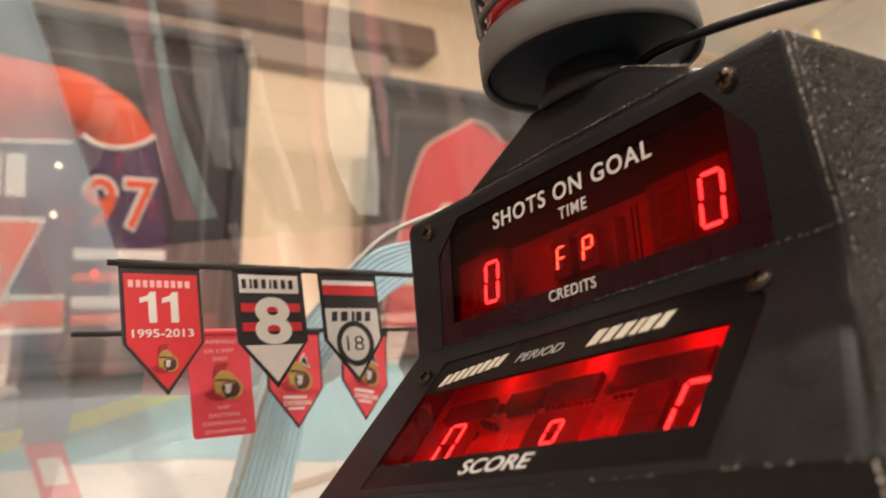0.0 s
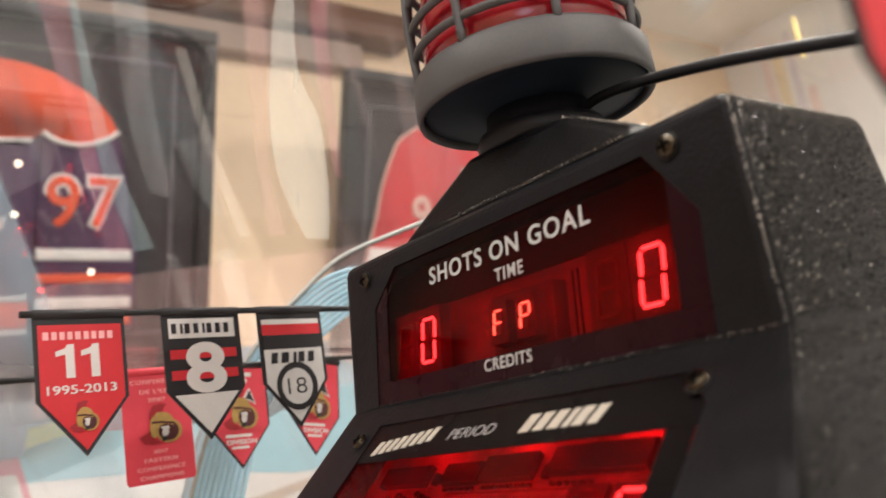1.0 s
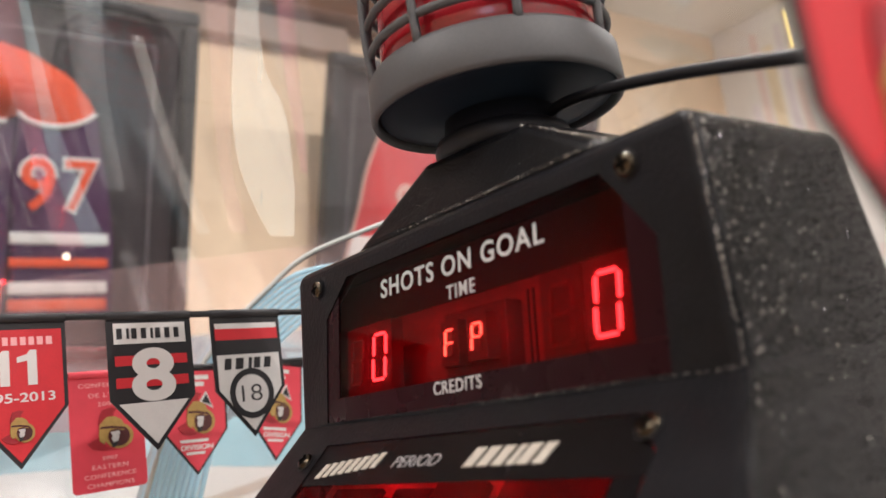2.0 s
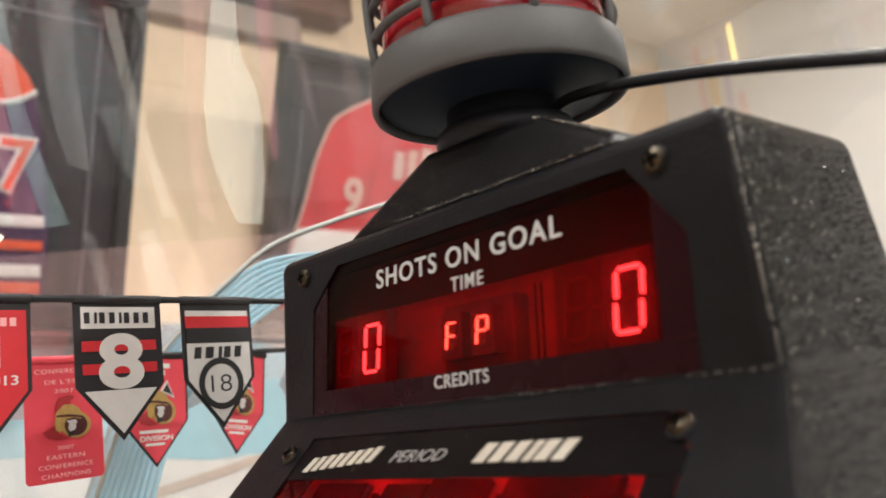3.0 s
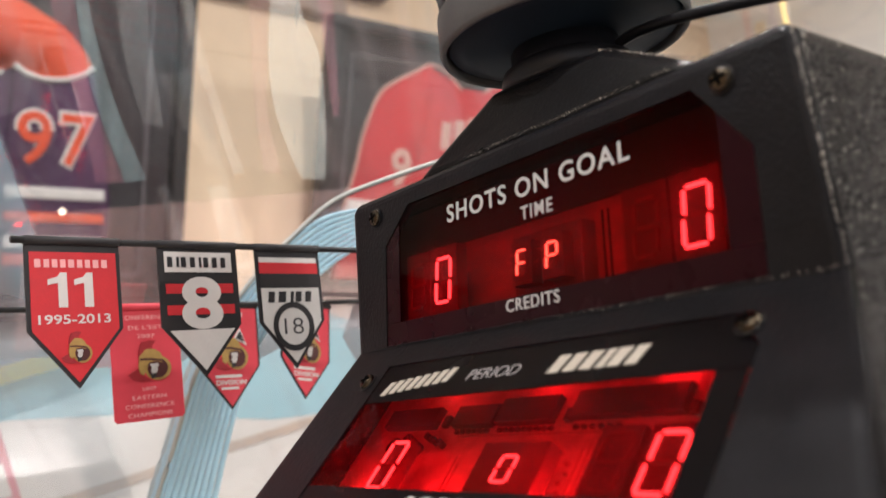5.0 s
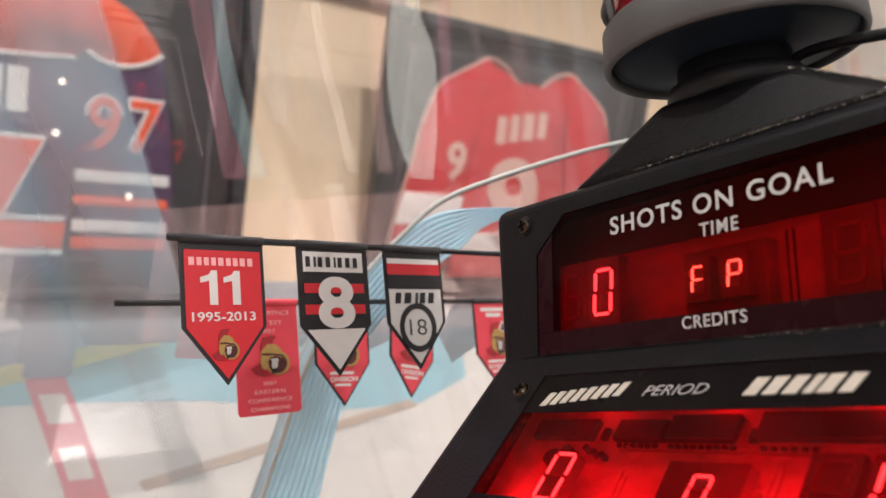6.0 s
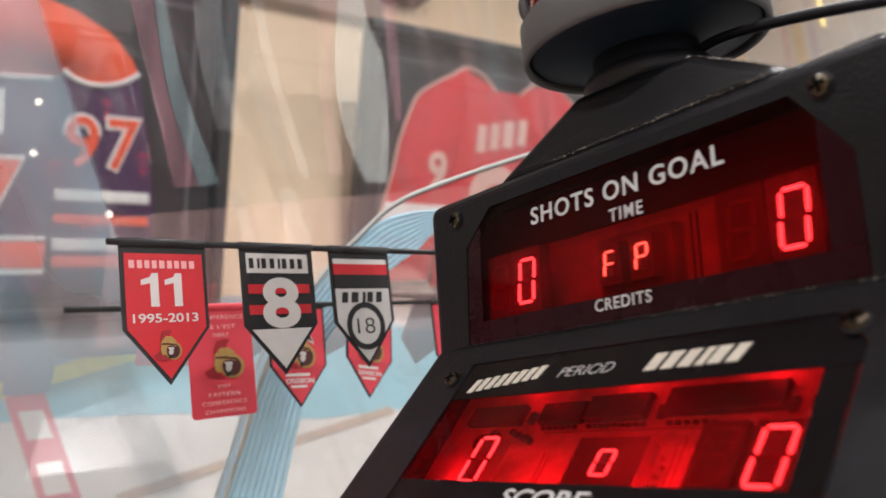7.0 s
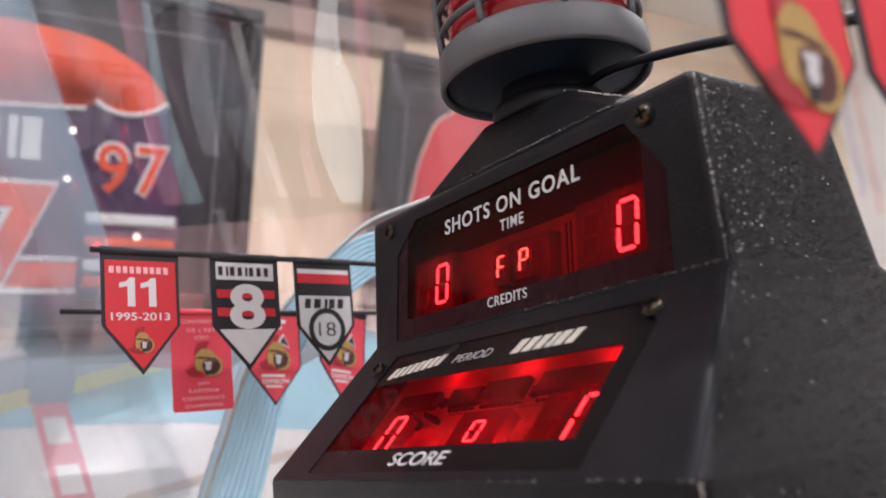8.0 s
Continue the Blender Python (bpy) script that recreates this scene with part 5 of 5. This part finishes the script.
def banner_eleven(x, y, z, slope):
    b = hanging("banner", x, y, z, slope, "red pointed banner with a white number eleven and black edge", "numbered banners")
    sleeve(b, 0.0228, M["black_cloth"])
    part("cloth", plate(shield(0.0228, 0.0, 0.0435, 0.0715), -0.0009, 0.0, FACE), M["black_cloth"], b, "black edge")
    part("field", plate(shield(0.0228, 0.0035, 0.0435, 0.0715, 0.0021), 0.0, 0.0003, FACE), M["red_cloth"], b, "red field")
    f = FACE @ Matrix.Translation((0, 0, 0.0003))
    bars("name_bar", (1, .9, .9, .9, 1, .9, .9, 1, 1), -0.0185, 0.0175, -0.0132, -0.0092, f, M["print_pink"], b, 0, 0.0003, 0.34)
    ones("figure_one", (-0.0128, -0.0004), 0.0090, -0.0325, -0.0156, f, M["white_cloth"], b)
    letters("lettering", "1995-2013", -0.0178, 0.0165, -0.0405, -0.0360, f, M["white_cloth"], b, 0.012)
    crest(f, -0.0010, -0.0525, 0.0135, b)


def banner_eight(x, y, z, slope):
    b = hanging("banner", x, y, z, slope, "black and red striped pointed banner with white number eight", "numbered banners")
    sleeve(b, 0.0236, M["black_cloth"])
    part("cloth", plate(shield(0.0236, 0.0, 0.0440, 0.0715), -0.0009, 0.0, FACE), M["black_cloth"], b, "black cloth")
    f = FACE @ Matrix.Translation((0, 0, 0.0003))
    part("name_plate", boxed(-0.0200, 0.0200, -0.0150, -0.0040, -0.0001, 0.0003, FACE), M["white_cloth"], b, "white name band")
    bars("name_bar", (1, .5, 1, 1, .5, 1, 1, 1), -0.0185, 0.0185, -0.0124, -0.0068, f, M["black_cloth"], b, 0, 0.0003, 0.46)
    for z0 in (-0.0265, -0.0380):
        part("stripe", boxed(-0.0200, 0.0200, z0, z0 + 0.0052, -0.0001, 0.0003, FACE), M["red_cloth"], b, "red stripe")
    letters("lettering", "8", -0.0120, 0.0125, -0.0460, -0.0175, f, M["white_cloth"], b, 0.03)
    part("point", plate([(-0.0192, -0.0462), (0.0192, -0.0462), (0.0, -0.0680)], -0.0001, 0.0003, FACE), M["white_cloth"], b, "white point")


def banner_eighteen(x, y, z, slope):
    b = hanging("banner", x, y, z, slope, "white pointed banner with ringed number eighteen and black edge", "numbered banners")
    sleeve(b, 0.0228, M["black_cloth"])
    part("cloth", plate(shield(0.0228, 0.0, 0.0440, 0.0715), -0.0009, 0.0, FACE), M["black_cloth"], b, "black edge")
    part("field", plate(shield(0.0228, 0.0035, 0.0440, 0.0715, 0.0024), -0.0001, 0.0003, FACE), M["white_cloth"], b, "white field")
    part("stripe", boxed(-0.0206, 0.0206, -0.0155, -0.0090, 0.0, 0.0005, FACE), M["red_cloth"], b, "red stripe")
    part("stripe", boxed(-0.0206, 0.0206, -0.0240, -0.0155, 0.0, 0.00052, FACE), M["black_cloth"], b, "black stripe")
    f = FACE @ Matrix.Translation((0, 0, 0.0003))
    bars("name_bar", (1, 1.2, .5, 1, 1), -0.0165, 0.0165, -0.0325, -0.0262, f, M["black_cloth"], b, 0.15, 0.0003, 0.40)
    bm = bmesh.new()
    for r in (0.0144, 0.0110):
        [bm.verts.new((r * math.cos(2 * math.pi * i / 40), r * math.sin(2 * math.pi * i / 40) - 0.0468, 0.0004)) for i in range(40)]
    vs = list(bm.verts)
    for i in range(40):
        bm.faces.new((vs[i], vs[(i + 1) % 40], vs[40 + (i + 1) % 40], vs[40 + i]))
    made = bmesh.ops.extrude_face_region(bm, geom=list(bm.faces))
    bmesh.ops.translate(bm, vec=(0, 0, 0.0004), verts=[v for v in made["geom"] if isinstance(v, bmesh.types.BMVert)])
    bmesh.ops.transform(bm, matrix=FACE, verts=bm.verts)
    part("ring", bm, M["black_cloth"], b, "black ring")
    letters("lettering", "18", -0.0066, 0.0066, -0.0514, -0.0420, f, M["black_cloth"], b, -0.012)


def banner_square(x, y, z, slope):
    b = hanging("banner", x, y, z, slope, "plain red square-ended championship banner with an emblem", "championship banners", 0, 0, 1.16, 1.0)
    sleeve(b, 0.0205, M["red_faded"])
    part("cloth", plate([(-0.0205, 0.0), (-0.0205, -0.0715), (-0.0190, -0.0735), (0.0190, -0.0735), (0.0205, -0.0715), (0.0205, 0.0)], -0.0009, 0.0, FACE), M["red_faded"], b)
    f = FACE
    for text, w, z0, h in (("CONFERENCE", 0.0175, -0.0085, 0.0036), ("DE L'EST", 0.0115, -0.0150, 0.0036), ("2007", 0.0060, -0.0205, 0.0032), ("2007", 0.0050, -0.0545, 0.0028), ("EASTERN", 0.0115, -0.0600, 0.0034), ("CONFERENCE", 0.0165, -0.0655, 0.0034), ("CHAMPIONS", 0.0150, -0.0710, 0.0034)):
        letters("lettering", text, -0.86 * w, 0.86 * w, z0, z0 + 0.8 * h, f, M["print_pink"], b, 0.0, space=1.1)
    crest(f, 0.0010, -0.0365, 0.0235, b)


def banner_emblem(x, y, z):
    b = hanging("banner", x, y, z, 0.0, "red pointed banner with a large gold emblem and dark edge", "emblem banners", 0, 0, 1.0, 1.0)
    sleeve(b, 0.0249, M["black_cloth"])
    part("cloth", plate(shield(0.0249, 0.0, 0.0445, 0.0715), -0.0009, 0.0, FACE), M["black_cloth"], b, "dark edge")
    part("field", plate(shield(0.0249, 0.0035, 0.0445, 0.0715, 0.0022), 0.0, 0.0003, FACE), M["red_cloth"], b, "red field")
    f = FACE @ Matrix.Translation((0, 0, 0.0003))
    crest(f, 0.0, -0.0440, 0.0290, b)


def banner_division(x, y, z, slope, swing, turn):
    b = hanging("banner", x, y, z, slope, "red pointed division banner with an emblem and black edge", "championship banners", swing, turn, 1.07, 1.02)
    sleeve(b, 0.0235, M["black_cloth"])
    part("cloth", plate(shield(0.0235, 0.0, 0.0430, 0.0720), -0.0009, 0.0, FACE), M["black_cloth"], b, "black edge")
    part("field", plate(shield(0.0235, 0.0008, 0.0430, 0.0720, 0.0016), 0.0, 0.0003, FACE), M["red_faded"], b, "red field")
    f = FACE @ Matrix.Translation((0, 0, 0.0003))
    bars("text_bar", (1,), -0.0155, 0.0155, -0.0085, -0.0055, f, M["white_cloth"], b)
    bars("text_bar", (1,), -0.0100, 0.0100, -0.0130, -0.0100, f, M["white_cloth"], b)
    crest(f, 0.0, -0.0325, 0.0250, b)
    part("wing_edge", plate([(0.0030, -0.0235), (0.0080, -0.0165), (0.0130, -0.0285), (0.0088, -0.0262)], 0.0001, 0.0006, f), M["white_cloth"], b)
    part("wing", plate([(0.0045, -0.0238), (0.0080, -0.0185), (0.0114, -0.0265), (0.0085, -0.0250)], 0.0002, 0.0009, f), M["black_cloth"], b)
    bars("text_bar", (1,), -0.0120, 0.0120, -0.0505, -0.0485, f, M["white_cloth"], b)
    letters("lettering", "DIVISION", -0.0115, 0.0115, -0.0555, -0.0520, f, M["white_cloth"], b, 0.02)
    bars("text_bar", (1,), -0.0080, 0.0080, -0.0585, -0.0568, f, M["white_cloth"], b)


SLOPE = 0.12


def on_rod(x, y, y0=0.105):
    return x - SLOPE * (y - y0)


ROD_Z, ROD_BACK_Z = 1.3125, 1.2905
rod("banner_rod", -0.2025, 0.105, 0.785, ROD_Z, SLOPE, "thin black rod that carries the numbered banners")
rod("banner_rod", -0.2970, 0.105, 0.50, ROD_BACK_Z, SLOPE, "thin black rod that carries the red championship banners")
rod("banner_rod", 0.2108, 0.11, 0.848, 1.311, 0.0, "thin black rod near the scoreboard side with emblem banners")
for make, y in ((banner_eleven, 0.1345), (banner_eight, 0.2043), (banner_eighteen, 0.2655)):
    make(on_rod(-0.2025, y), y, ROD_Z, SLOPE)
banner_square(on_rod(-0.297, 0.2048), 0.2048, ROD_BACK_Z, SLOPE)
for y, swing, turn in ((0.2665, -2, 4), (0.3350, -8, 8), (0.4250, 0, 0)):
    banner_division(on_rod(-0.297, y), y, ROD_BACK_Z, SLOPE, swing, turn)
for y in (0.1675, 0.2235):
    banner_emblem(0.2108, y, 1.311)
